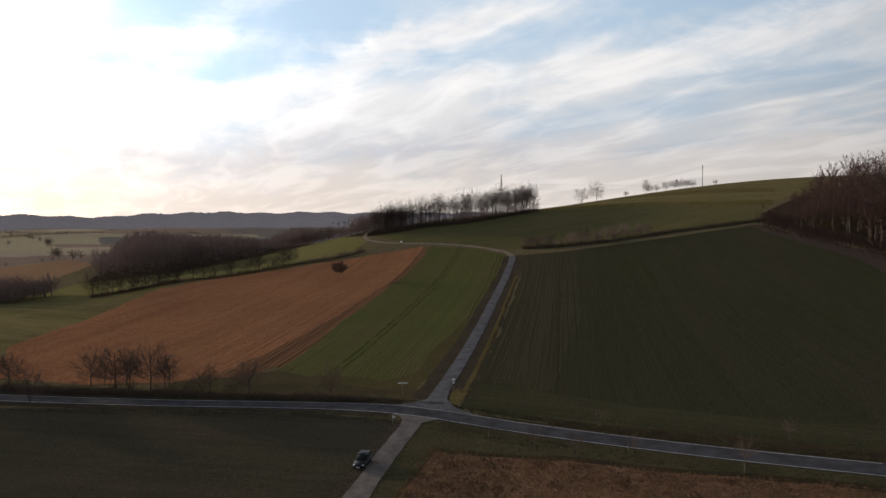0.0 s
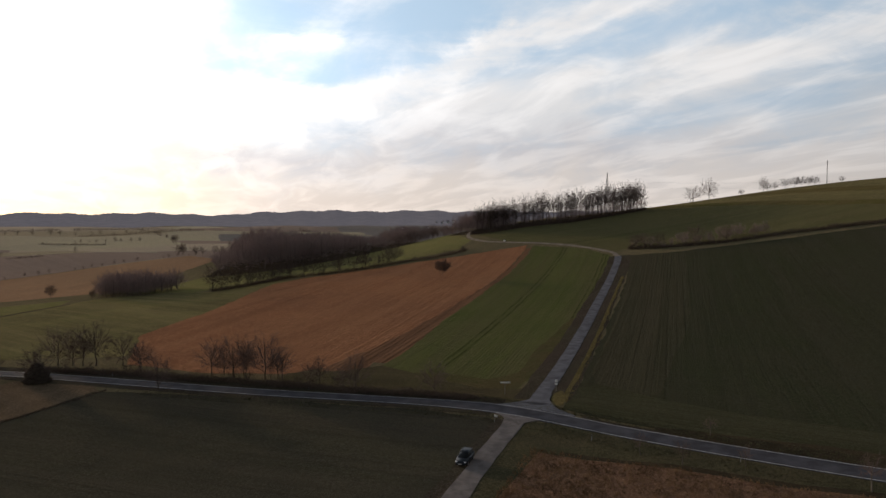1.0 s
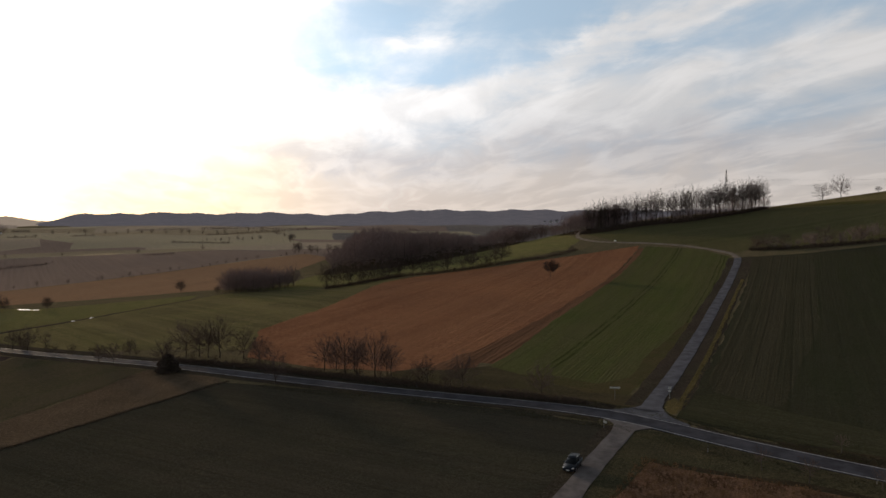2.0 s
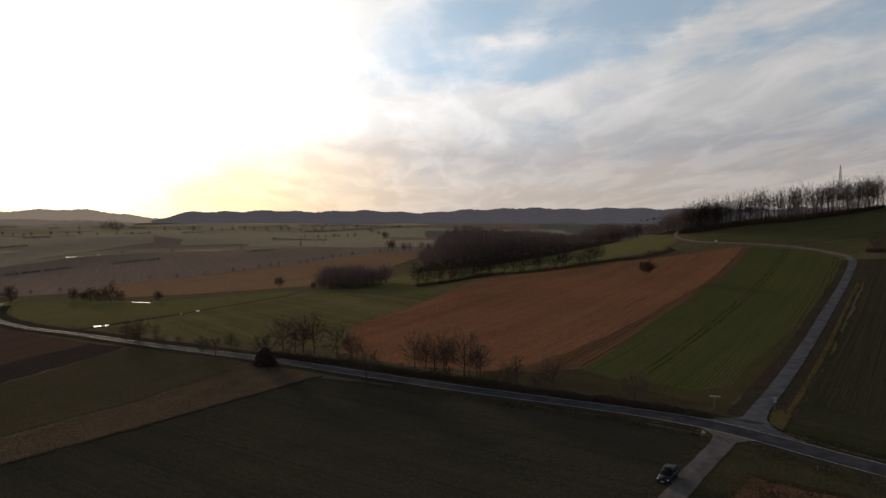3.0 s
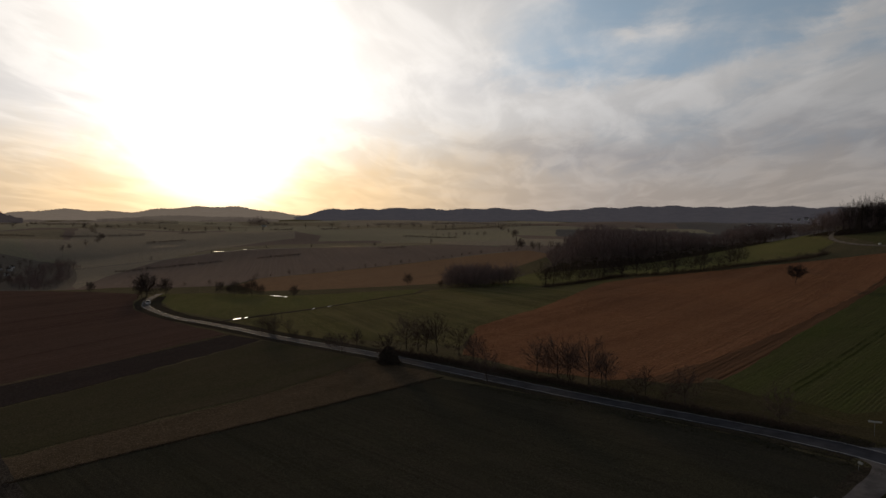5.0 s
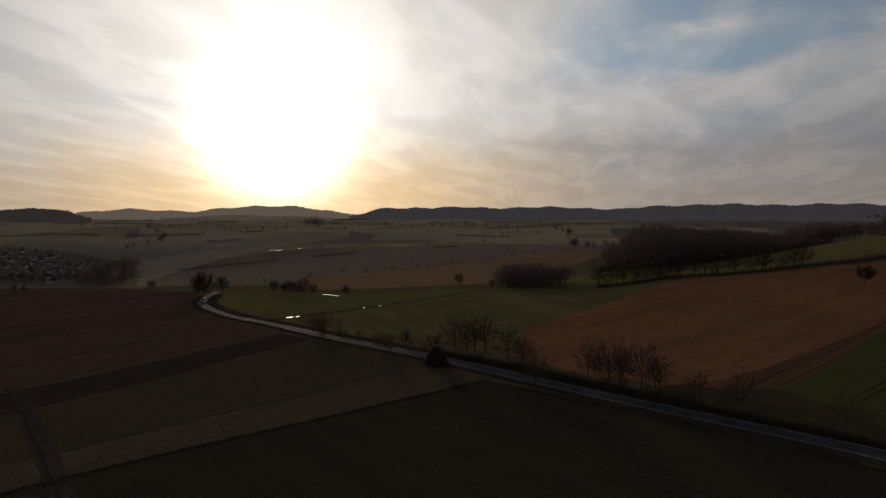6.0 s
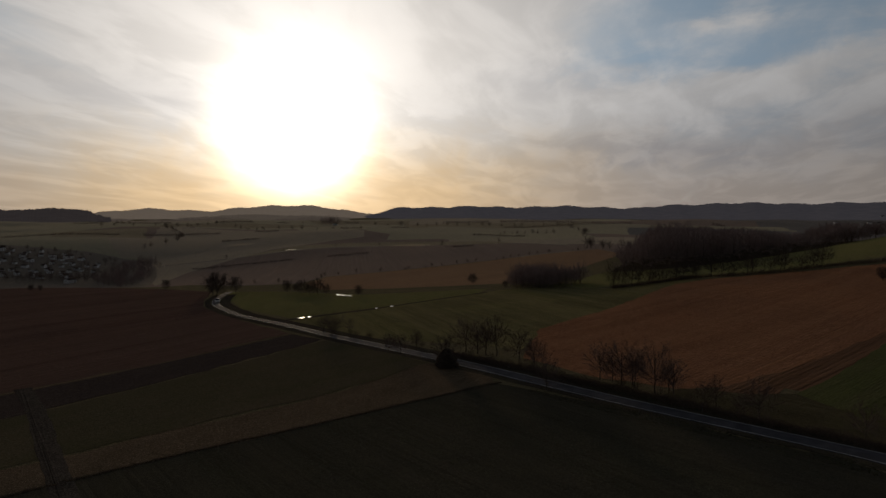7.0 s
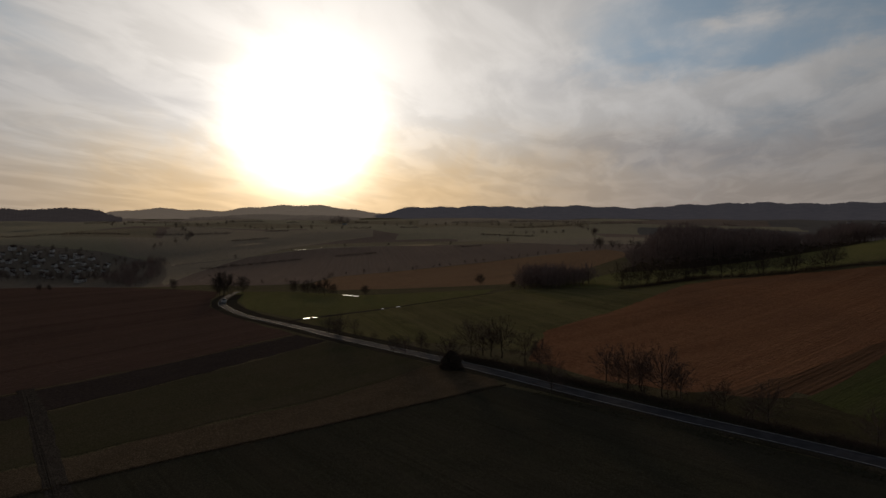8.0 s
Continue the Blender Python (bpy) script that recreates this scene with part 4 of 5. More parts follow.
for x, y in along([(-158, 293), (-153, 315), (-149, 355), (-132, 366), (-117, 376), (-97, 394), (-75, 400), (-60, 414)], 4.0, 1.2):
    pick(BUSH).put(x, y, random.uniform(2, 4))
for x, y in scatter([(28, 372), (52, 366), (75, 362), (98, 364), (90, 372), (60, 376), (36, 382)], 26, 2.5):
    pick(THICKET).put(x, y, random.uniform(3, 7), "bare shrub clustered in the hillside hedge")
for x, y, hgt in [(33.2, 375.1, 7.5), (37.4, 372.3, 8.3), (44.4, 368.9, 8.5), (61.5, 366.5, 9.9), (74.9, 360.9, 8.9), (88.4, 364.2, 5.8)]:
    pick(ROADSIDE).put(x, y, hgt, "leafless tree in the hedge across the hillside")
for x, y, hgt in [(89.7, 548.4, 9.6), (102.1, 554.8, 11.9), (126.4, 561.9, 3.6), (143.3, 566.8, 9.1), (144.1, 559, 5.3), (150.7, 564.1, 4.9), (156.4, 559.2, 6.2), (163.6, 562, 6.3), (168.1, 562, 6.4), (172.4, 558.7, 5.7), (175.4, 555.6, 5.3), (192.5, 552.5, 3.5)]:
    (pick(ROADSIDE) if hgt > 9 else pick(ORCHARD)).put(x, y, hgt * 1.3, "leafless tree on the crest of the hill")
for x, y, hgt in [(-1407, 1096, 19), (-1400, 1104, 22), (-1393, 1111, 23), (-1386, 1119, 22), (-1380, 1126, 18), (-1396, 1116, 20), (-1440, 1062, 9)]:
    THICKET[0].put(x, y, hgt, "far round-headed tree in a skyline clump")


def hedge(name, points, width, height, per_metre, label, seed, category="hedge", stem=0.035, material=None, broken=-1.0):
    """A mass of thin stems along a line."""
    rng = random.Random(seed)
    segs = []
    line = spline(points, 1.0)
    for a, b in zip(line, line[1:]):
        n = (b - a).length * per_metre
        bulk = 0.55 + 0.9 * abs(noise.noise((a.x / 9, a.y / 9, seed)))
        if noise.noise((a.x / 60, a.y / 60, seed + 0.5)) < broken:
            continue
        for _ in range(int(n + rng.random())):
            q = a.lerp(b, rng.random()) + Vector((rng.gauss(0, width / 3), rng.gauss(0, width / 3)))
            z = ground_z(q.x, q.y)
            top = height * bulk * rng.uniform(0.45, 1.0)
            e = (q.x + rng.gauss(0, 0.4), q.y + rng.gauss(0, 0.4), z + top)
            segs.append((q.x, q.y, z - 0.1, *e, stem))
            for _ in range(4):
                f = rng.uniform(0.2, 0.9)
                m = (q.x + (e[0] - q.x) * f, q.y + (e[1] - q.y) * f, z + top * f)
                segs.append((*m, m[0] + rng.gauss(0, 0.5 + stem), m[1] + rng.gauss(0, 0.5 + stem), m[2] + rng.uniform(-0.2, 0.6), stem * 0.8))
    v, f = spikes(segs)
    return tagged(new(name, mesh_of(name, v.tolist(), f, [material or M_BRAMBLE])), label, category, kind="stuff")


hedge("hedge", [(30, 375), (52, 367), (73, 361), (101, 358), (122, 354), (147, 349)], 2.4, 3.2, 12, "dark bare hedge running across the hillside", 1, stem=0.09)
hedge("hedge", [(-158, 293), (-153, 315), (-149, 358), (-132, 366), (-117, 376), (-97, 394), (-75, 399), (-60, 413)], 2.5, 2.8, 10, "bare hedgerow between ploughed field and pasture", 2, stem=0.08)
hedge("undergrowth", [(-64, 469), (-46, 465), (-24, 469), (2, 470), (30, 488), (51, 511)], 4.0, 4.5, 14, "dark tangled undergrowth along the wood's foot", 3, "undergrowth", 0.12)
hedge("undergrowth", [(148, 352), (146, 322), (156, 266), (150, 228)], 9.0, 5.0, 22, "dark bramble fringe at the foot of the hillside wood", 4, "undergrowth", 0.07, M_REDTWIG)
hedge("brambles", [(-122, 143), (-98, 141.6), (-83, 139.5), (-68, 138), (-55, 136.8), (-43, 134.8), (-30, 134), (-18, 132.5)], 2.8, 1.5, 26, "low dark bramble strip beside the main road", 5, "undergrowth", 0.045)


# ---- the distance ----
def ridge(name, reach, start, end, crest, colour, glow, label, seed, fuzz=3.0, foot=-40.0, glow_strength=1.0):
    """A far wooded hill range round the horizon. crest: height above the eye's level in degrees, by azimuth."""
    m, tr, b = shader(name + "_haze", 1.0, 0.0)
    co = tr.nodes.new("ShaderNodeTexCoord").outputs["Object"]
    n = noise_node(tr, mapped(tr, co, (1, 1, 5)), 0.02, 8, 0.7)
    link(tr, mix_colour(tr, ramp(tr, n, 0.35, 0.65), tuple(c * 0.6 for c in colour), colour), b.inputs["Base Color"])
    # haze in front of the hills, put in as emission of their surface
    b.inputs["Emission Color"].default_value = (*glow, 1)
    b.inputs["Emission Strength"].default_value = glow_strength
    verts, faces = [], []
    steps = int((end - start) / 0.06)
    rng = random.Random(seed)
    for i in range(steps + 1):
        az = start + (end - start) * i / steps
        a = radians(az)
        top = EYE + reach * math.tan(radians(crest(az))) + rng.uniform(-fuzz, 0) + 3 * noise.noise((az * 2.5, seed, 0))
        body_ = EYE + reach * math.tan(radians(crest(az)))
        for r, z in ((reach - 1500, foot), (reach - 500, foot * 0.55 + body_ * 0.45 + 10 * noise.noise((az * 0.5, seed, 2))), (reach - 40, body_ - 9), (reach, top), (reach + 150, top - 20), (reach + 190, foot)):
            verts.append((r * math.sin(a), r * math.cos(a), z))
        if i:
            k = 6 * i
            faces += [(k + j - 6, k + j, k + j + 1, k + j - 5) for j in range(5)]
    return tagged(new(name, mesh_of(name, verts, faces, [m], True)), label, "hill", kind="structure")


def bell(a, c, s):
    return math.exp(-((a - c) / s) ** 2 / 2)


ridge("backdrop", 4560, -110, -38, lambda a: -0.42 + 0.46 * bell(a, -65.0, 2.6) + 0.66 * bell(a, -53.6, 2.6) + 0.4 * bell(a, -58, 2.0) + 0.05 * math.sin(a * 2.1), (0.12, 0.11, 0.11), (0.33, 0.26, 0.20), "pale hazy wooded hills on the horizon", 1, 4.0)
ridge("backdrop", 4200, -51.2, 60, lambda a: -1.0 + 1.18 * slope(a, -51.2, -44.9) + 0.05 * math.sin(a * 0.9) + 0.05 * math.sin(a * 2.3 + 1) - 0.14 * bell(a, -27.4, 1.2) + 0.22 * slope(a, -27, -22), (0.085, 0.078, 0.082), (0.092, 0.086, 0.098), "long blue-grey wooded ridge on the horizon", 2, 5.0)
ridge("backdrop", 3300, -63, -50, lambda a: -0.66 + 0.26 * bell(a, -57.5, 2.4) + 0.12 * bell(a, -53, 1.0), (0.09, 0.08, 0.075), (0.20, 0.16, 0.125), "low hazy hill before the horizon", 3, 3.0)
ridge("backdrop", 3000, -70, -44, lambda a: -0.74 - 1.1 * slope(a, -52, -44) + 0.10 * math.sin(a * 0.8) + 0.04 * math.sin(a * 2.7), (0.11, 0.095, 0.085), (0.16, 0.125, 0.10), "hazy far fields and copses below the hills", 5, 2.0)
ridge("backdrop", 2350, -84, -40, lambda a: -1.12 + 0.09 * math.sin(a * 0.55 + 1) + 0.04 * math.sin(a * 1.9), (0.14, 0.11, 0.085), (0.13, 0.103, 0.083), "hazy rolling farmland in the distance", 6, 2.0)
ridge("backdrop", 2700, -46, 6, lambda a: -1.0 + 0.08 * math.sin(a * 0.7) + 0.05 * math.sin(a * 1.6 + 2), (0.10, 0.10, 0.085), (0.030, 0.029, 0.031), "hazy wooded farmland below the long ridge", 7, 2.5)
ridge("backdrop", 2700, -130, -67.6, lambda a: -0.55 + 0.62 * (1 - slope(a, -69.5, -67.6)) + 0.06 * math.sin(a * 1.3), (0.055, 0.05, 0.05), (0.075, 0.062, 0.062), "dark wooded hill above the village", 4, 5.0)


# ---- things near the crossroads ----
M_CARPAINT = shader("dark_blue_car_paint", 0.42, 0.22, 0.0)[0]
M_CARPAINT.node_tree.nodes["Principled BSDF"].inputs["Base Color"].default_value = (0.012, 0.017, 0.026, 1)
M_CARPAINT.node_tree.nodes["Principled BSDF"].inputs["Coat Weight"].default_value = 0.12
M_WHITEPAINT = plain("white_paint", (0.78, 0.78, 0.76), 0.5, 0.4, 0, 0.08)
M_GLASS = shader("dark_car_glass", 0.12, 0.25)[0]
M_GLASS.node_tree.nodes["Principled BSDF"].inputs["Base Color"].default_value = (0.012, 0.014, 0.016, 1)
M_TYRE = plain("tyre_rubber", (0.018, 0.018, 0.018), 0.85, 0.2)
M_RIM = plain("alloy", (0.35, 0.35, 0.36), 0.35, 0.5, 0.8)
M_LAMPGLASS = shader("clear_lamp_glass", 0.08, 0.7)[0]
M_LAMPGLASS.node_tree.nodes["Principled BSDF"].inputs["Base Color"].default_value = (0.75, 0.76, 0.78, 1)
M_REDLAMP = plain("red_lamp", (0.25, 0.012, 0.012), 0.25, 0.5)
M_STEEL = plain("galvanised_steel", (0.27, 0.275, 0.28), 0.7, 0.3, 0.3)
M_POST = plain("weathered_plastic", (0.26, 0.26, 0.25), 0.7, 0.2)
M_BLACKBAND = plain("black_band", (0.02, 0.02, 0.02), 0.6)
M_TIMBER = plain("weathered_timber", (0.10, 0.085, 0.07), 0.9, 0.1, 0, 0.3, 4.0)
M_RENDER = plain("pale_render", (0.76, 0.75, 0.75), 0.95, 0.03, 0, 0.15, 0.6)
M_ROOFTILE = plain("dark_roof_tiles", (0.07, 0.05, 0.045), 0.95, 0.03, 0, 0.3, 0.8)
M_REDROOF = plain("red_roof_tiles", (0.14, 0.06, 0.045), 0.95, 0.03, 0, 0.3, 0.8)
M_PANE = shader("window_pane", 0.08, 0.6)[0]
M_PANE.node_tree.nodes["Principled BSDF"].inputs["Base Color"].default_value = (0.03, 0.035, 0.04, 1)


def bm_mesh(name, bm, material, smooth=False):
    me = bpy.data.meshes.new(name)
    bm.to_mesh(me)
    bm.free()
    me.materials.append(material)
    if smooth:
        me.polygons.foreach_set("use_smooth", [True] * len(me.polygons))
    return me


def block(name, size, at, material, bevel=0.0, turn=(0, 0, 0), segments=2):
    bm = bmesh.new()
    bmesh.ops.create_cube(bm, size=1.0)
    bmesh.ops.scale(bm, vec=size, verts=bm.verts)
    if bevel:
        bmesh.ops.bevel(bm, geom=bm.edges[:], offset=bevel, segments=segments, affect="EDGES", profile=0.5)
    bm.transform(pose(*at, *turn))
    return bm_mesh(name, bm, material)


def rod(name, radius, length, at, material, turn=(0, 0, 0), sides=16, bevel=0.0, radius2=None):
    bm = bmesh.new()
    bmesh.ops.create_cone(bm, cap_ends=True, segments=sides, radius1=radius, radius2=radius if radius2 is None else radius2, depth=length)
    if bevel:
        rim = [e for e in bm.edges if abs(e.verts[0].co.z - e.verts[1].co.z) < 1e-6]
        bmesh.ops.bevel(bm, geom=rim, offset=bevel, segments=2, affect="EDGES")
    bm.transform(pose(*at, *turn))
    return bm_mesh(name, bm, material, False)


def loft(name, stations, material, bevel=0.0):
    """A hull through cross-sections: x, then half width and height at sill, waist and top."""
    bm = bmesh.new()
    rings = []
    for x, rows_ in stations:
        ring = [bm.verts.new((x, -w, z)) for w, z in rows_] + [bm.verts.new((x, w, z)) for w, z in rows_[::-1]]
        rings.append(ring)
    n = len(rings[0])
    for a, b in zip(rings, rings[1:]):
        for i in range(n):
            bm.faces.new((a[i], a[(i + 1) % n], b[(i + 1) % n], b[i]))
    bm.faces.new(rings[0][::-1])
    bm.faces.new(rings[-1])
    bmesh.ops.recalc_face_normals(bm, faces=bm.faces)
    if bevel:
        bmesh.ops.bevel(bm, geom=bm.edges[:], offset=bevel, segments=2, affect="EDGES", clamp_overlap=True)
    return bm_mesh(name, bm, material, True)


def build_car(name, paint, label, x, y, turn):
    """An estate car that points along its own +x."""
    car = tagged(new(name), label, "car")
    hull = [(-2.28, [(0.70, 0.40), (0.80, 0.62), (0.76, 0.92)]), (-2.15, [(0.82, 0.30), (0.90, 0.60), (0.84, 1.00)]), (-1.2, [(0.86, 0.26), (0.93, 0.60), (0.87, 1.03)]), (0.6, [(0.86, 0.26), (0.93, 0.60), (0.87, 1.00)]), (1.15, [(0.86, 0.26), (0.93, 0.58), (0.84, 0.97)]), (1.95, [(0.83, 0.28), (0.90, 0.56), (0.76, 0.84)]), (2.22, [(0.72, 0.34), (0.80, 0.55), (0.66, 0.74)]), (2.32, [(0.58, 0.40), (0.64, 0.52), (0.54, 0.66)])]
    part("body", loft("body", hull, paint, 0.03), car)
    cabin = [(-2.18, [(0.80, 0.96), (0.70, 1.02)]), (-1.80, [(0.82, 0.98), (0.62, 1.50)]), (-0.6, [(0.83, 0.98), (0.66, 1.585)]), (0.35, [(0.83, 0.96), (0.63, 1.54)]), (1.20, [(0.76, 0.92), (0.70, 0.985)])]
    part("windows", loft("windows", cabin, M_GLASS, 0.02), car, "dark tinted windows")
    roof = [(-1.86, [(0.60, 1.495), (0.58, 1.535)]), (-0.6, [(0.66, 1.575), (0.62, 1.625)]), (0.30, [(0.62, 1.535), (0.59, 1.575)])]
    part("roof", loft("roof", roof, paint, 0.01), car)
    for side in (-1, 1):
        part("roof_rail", rod("roof_rail", 0.022, 1.9, (-0.75, side * 0.60, 1.66), M_STEEL, (0, 90, 0), 8), car, "bright metal roof rail")
        part("pillar", block("pillar", (0.07, 0.05, 0.60), (-0.45, side * 0.755, 1.27), paint, 0.01, (side * 16, 0, 0)), car)
        part("mirror", block("mirror", (0.12, 0.20, 0.14), (0.85, side * 1.0, 1.02), paint, 0.03), car)
        part("headlight", block("headlight", (0.30, 0.32, 0.15), (2.10, side * 0.62, 0.70), M_LAMPGLASS, 0.04, (0, 0, side * -22)), car, "clear headlight")
        part("tail_light", block("tail_light", (0.12, 0.22, 0.26), (-2.22, side * 0.70, 0.84), M_REDLAMP, 0.03), car, "red tail light")
        for wx in (-1.36, 1.36):
            wheel = part("wheel", rod("wheel", 0.335, 0.21, (wx, side * 0.80, 0.335), M_TYRE, (90, 0, 0), 24, 0.04), car, "black tyre")
            part("rim", rod("rim", 0.215, 0.02, (wx, side * 0.91, 0.335), M_RIM, (90, 0, 0), 12), wheel, "alloy rim")
    part("grille", block("grille", (0.06, 0.80, 0.14), (2.30, 0, 0.56), M_BLACKBAND, 0.01), car)
    part("number_plate", block("number_plate", (0.02, 0.52, 0.11), (2.345, 0, 0.43), M_WHITEPAINT, 0.004), car, "plain white plate")
    part("bumper", block("bumper", (0.20, 1.50, 0.16), (2.20, 0, 0.36), paint, 0.05), car)
    car.matrix_basis = pose(x, y, ground_z(x, y) + 0.06, 0, 0, turn)
    return car


build_car("estate_car", M_CARPAINT, "dark blue estate car parked half on the verge", -14.6, 98.4, -98.0)
build_car("car", M_RENDER, "small pale car on the road at the bend", -285.5, 171.3, -31.0)


def post_sign(name, label, x, y, height, plates, turn, post=M_STEEL, radius=0.038):
    """A post with plates: rows of name, width, height, centre height, sideways shift, material."""
    sign = tagged(new(name), label, "sign")
    part("post", rod("post", radius, height + 0.3, (0, 0, height / 2 - 0.15), post, (0, 0, 0), 10), sign)
    for pname, w, hh, z, off, material in plates:
        part(pname, block(pname, (w, 0.05, hh), (off, -0.06, z), material, 0.012), sign)
    sign.matrix_basis = pose(x, y, ground_z(x, y), 0, 0, turn)
    return sign


post_sign("direction_sign", "white two-armed direction sign on a steel post", -12.3, 136.6, 2.45, [("sign_arm", 0.95, 0.26, 2.36, -0.46, M_WHITEPAINT), ("sign_arm", 0.95, 0.26, 2.36, 0.52, M_WHITEPAINT)], 12)
post_sign("road_sign", "two small pale plates on a post by the lane", -2.4, 140.0, 2.4, [("plate", 0.55, 0.42, 2.15, 0, M_WHITEPAINT), ("plate", 0.50, 0.34, 1.55, 0, M_WHITEPAINT)], 10)
arrow = post_sign("marker_sign", "small tilted white marker by the lane mouth", -12.4, 118.2, 1.3, [], 30)
part("plate", block("plate", (0.65, 0.05, 0.35), (0.2, -0.06, 1.1), M_WHITEPAINT, 0.01, (0, 28, 0)), arrow)
POST = None
for x, y in [(3.6, 110.4), (24, 103.6), (-52, 134.6), (-100, 139.8)]:
    if POST is None:
        POST = tagged(new("delineator_post"), "dull grey plastic roadside delineator with a black band", "post", "delineators along the main road")
        part("post", rod("post", 0.055, 1.05, (0, 0, 0.5), M_POST, (0, 0, 0), 8, 0.0, 0.045), POST)
        part("band", rod("band", 0.056, 0.2, (0, 0, 0.85), M_BLACKBAND, (0, 0, 0), 8, 0.0, 0.053), POST, "black reflector band")
        mark = POST
    else:
        mark = copy_thing(POST, Matrix())
    mark.matrix_basis = pose(x, y, ground_z(x, y))
# unidentified small white object; its tank shape is made up
tank = tagged(new("water_tank"), "small unidentified white object beside the gravel track, shaped as a tank", "tank")
part("body", rod("body", 0.7, 2.0, (0, 0, 0.95), M_WHITEPAINT, (0, 90, 0), 16, 0.12), tank)
part("stand", block("stand", (1.7, 0.8, 0.35), (0, 0, 0.15), M_STEEL, 0.03), tank)
tank.matrix_basis = pose(-38.9, 426.6, ground_z(-38.9, 426.6), 0, 0, 30) @ Matrix.Scale(0.6, 4)


# ---- evergreen bush, conifer ----
def leafy(name, label, category, x, y, height, width, count, material, cone, seed):
    """A trunk with a crown of many small leaf clumps; cone: 1 for a spruce, 0 for a dome."""
    rng = random.Random(seed)
    root = tagged(new(name), label, category)
    tv, tf = tubes([(0, 0, -0.2, 0, 0, height * (0.9 if cone else 0.5), height * 0.03 + 0.05, 0.03)], 7)
    part("trunk", mesh_of("trunk", tv.tolist(), tf, [M_BARK]), root)
    segs = []
    for _ in range(count):
        f = rng.random() ** (1.0 if cone else 1.15)
        reach = width / 2 * ((1 - f) if cone else max(0.05, 1 - f ** 3.0)) * (0.8 + 0.35 * noise.noise((f * 5, rng.random() * 4, seed)))
        a, rr = rng.uniform(0, 2 * math.pi), rng.random() ** (0.5 if cone else 0.3) * reach
        p = Vector((math.cos(a) * rr, math.sin(a) * rr, height * (0.04 + 0.94 * f)))
        d = Vector((math.cos(a) + rng.gauss(0, 0.5), math.sin(a) + rng.gauss(0, 0.5), rng.gauss(0.1, 0.6))).normalized() * rng.uniform(0.3, 0.7)
        segs.append((*p, *(p + d), rng.uniform(0.06, 0.13)))
    v, f = spikes(segs)
    part("crown", mesh_of("crown", v.tolist(), f, [material]), root)
    root.matrix_basis = pose(x, y, ground_z(x, y))
    return root


leafy("evergreen_bush", "dense dark evergreen bush on the road's south verge", "bush", -112.9, 132.6, 4.2, 5.6, 6000, M_NEEDLE, 0, 5)
ROADSIDE[0].put(-114.5, 134.2, 8.2, "leafless tree rising behind the dark evergreen bush")
leafy("spruce", "dark spruce at the corner of the leafless wood", "tree", -52, 472, 16, 10, 6000, M_NEEDLE, 1, 6)


# ---- mast, pylon, wires ----
mast = tagged(new("radio_mast"), "slim mast on the crest of the hill", "mast")
part("pole", rod("pole", 0.26, 17.5, (0, 0, 8.5), M_TIMBER, (0, 0, 0), 10, 0.0, 0.16), mast)
part("antenna", block("antenna", (0.5, 0.5, 2.6), (0, 0, 15.4), M_STEEL, 0.05), mast)
mast.matrix_basis = pose(188.6, 570.7, ground_z(188.6, 570.7))


def build_pylon(x, y, height, turn):
    tower = tagged(new("pylon"), "steel lattice power pylon behind the wood", "pylon")
    legs = []
    levels = [(0.0, 3.2), (0.3, 2.1), (0.55, 1.3), (0.72, 0.8), (0.88, 0.55), (1.0, 0.12)]
    corners = ((1, 1), (-1, 1), (-1, -1), (1, -1))
    for i, (sx, sy) in enumerate(corners):
        own = [(sx * a, sy * a, f * height, sx * b, sy * b, g * height, 0.13, 0.11) for (f, a), (g, b) in zip(levels, levels[1:])]
        v, f = tubes(own, 4)
        part("leg", mesh_of("leg", v.tolist(), f, [M_STEEL]), tower)
        tx, ty = corners[(i + 1) % 4]
        braces = []
        for (f0, a), (f1, b) in zip(levels, levels[1:]):
            braces += [(sx * a, sy * a, f0 * height, tx * b, ty * b, f1 * height, 0.06, 0.06), (tx * a, ty * a, f0 * height, sx * b, sy * b, f1 * height, 0.06, 0.06)]
        v, f = tubes(braces, 4)
        part("bracing", mesh_of("bracing", v.tolist(), f, [M_STEEL]), tower)
    for f, w in ((0.74, 5.0), (0.88, 3.6)):
        v, q = tubes([(-w, 0, f * height, w, 0, f * height, 0.10, 0.10), (-w, 0, f * height, 0, 0, f * height + 1.4, 0.07, 0.07), (w, 0, f * height, 0, 0, f * height + 1.4, 0.07, 0.07)], 4)
        part("crossarm", mesh_of("crossarm", v.tolist(), q, [M_STEEL]), tower)
    tower.matrix_basis = pose(x, y, ground_z(x, y) - 0.4, 0, 0, turn)
    return tower


PYLON_Z = 78.5
build_pylon(35, 698, PYLON_Z - ground_z(35, 698), 70)
for dz, off in ((-9.5, 0.0), (-14.0, 1.5)):
    a, b = Vector((35, 698 + off, PYLON_Z + dz)), Vector((520, 560 + off, 92 + dz))
    pts = [a.lerp(b, k / 24) - Vector((0, 0, 9 * (1 - (2 * k / 24 - 1) ** 2))) for k in range(25)]
    v, f = tubes([(*p, *q, 0.035, 0.035) for p, q in zip(pts, pts[1:])], 4)
    tagged(new("power_line", mesh_of("power_line", v.tolist(), f, [M_STEEL])), "thin power line sagging across the sky", "cable")


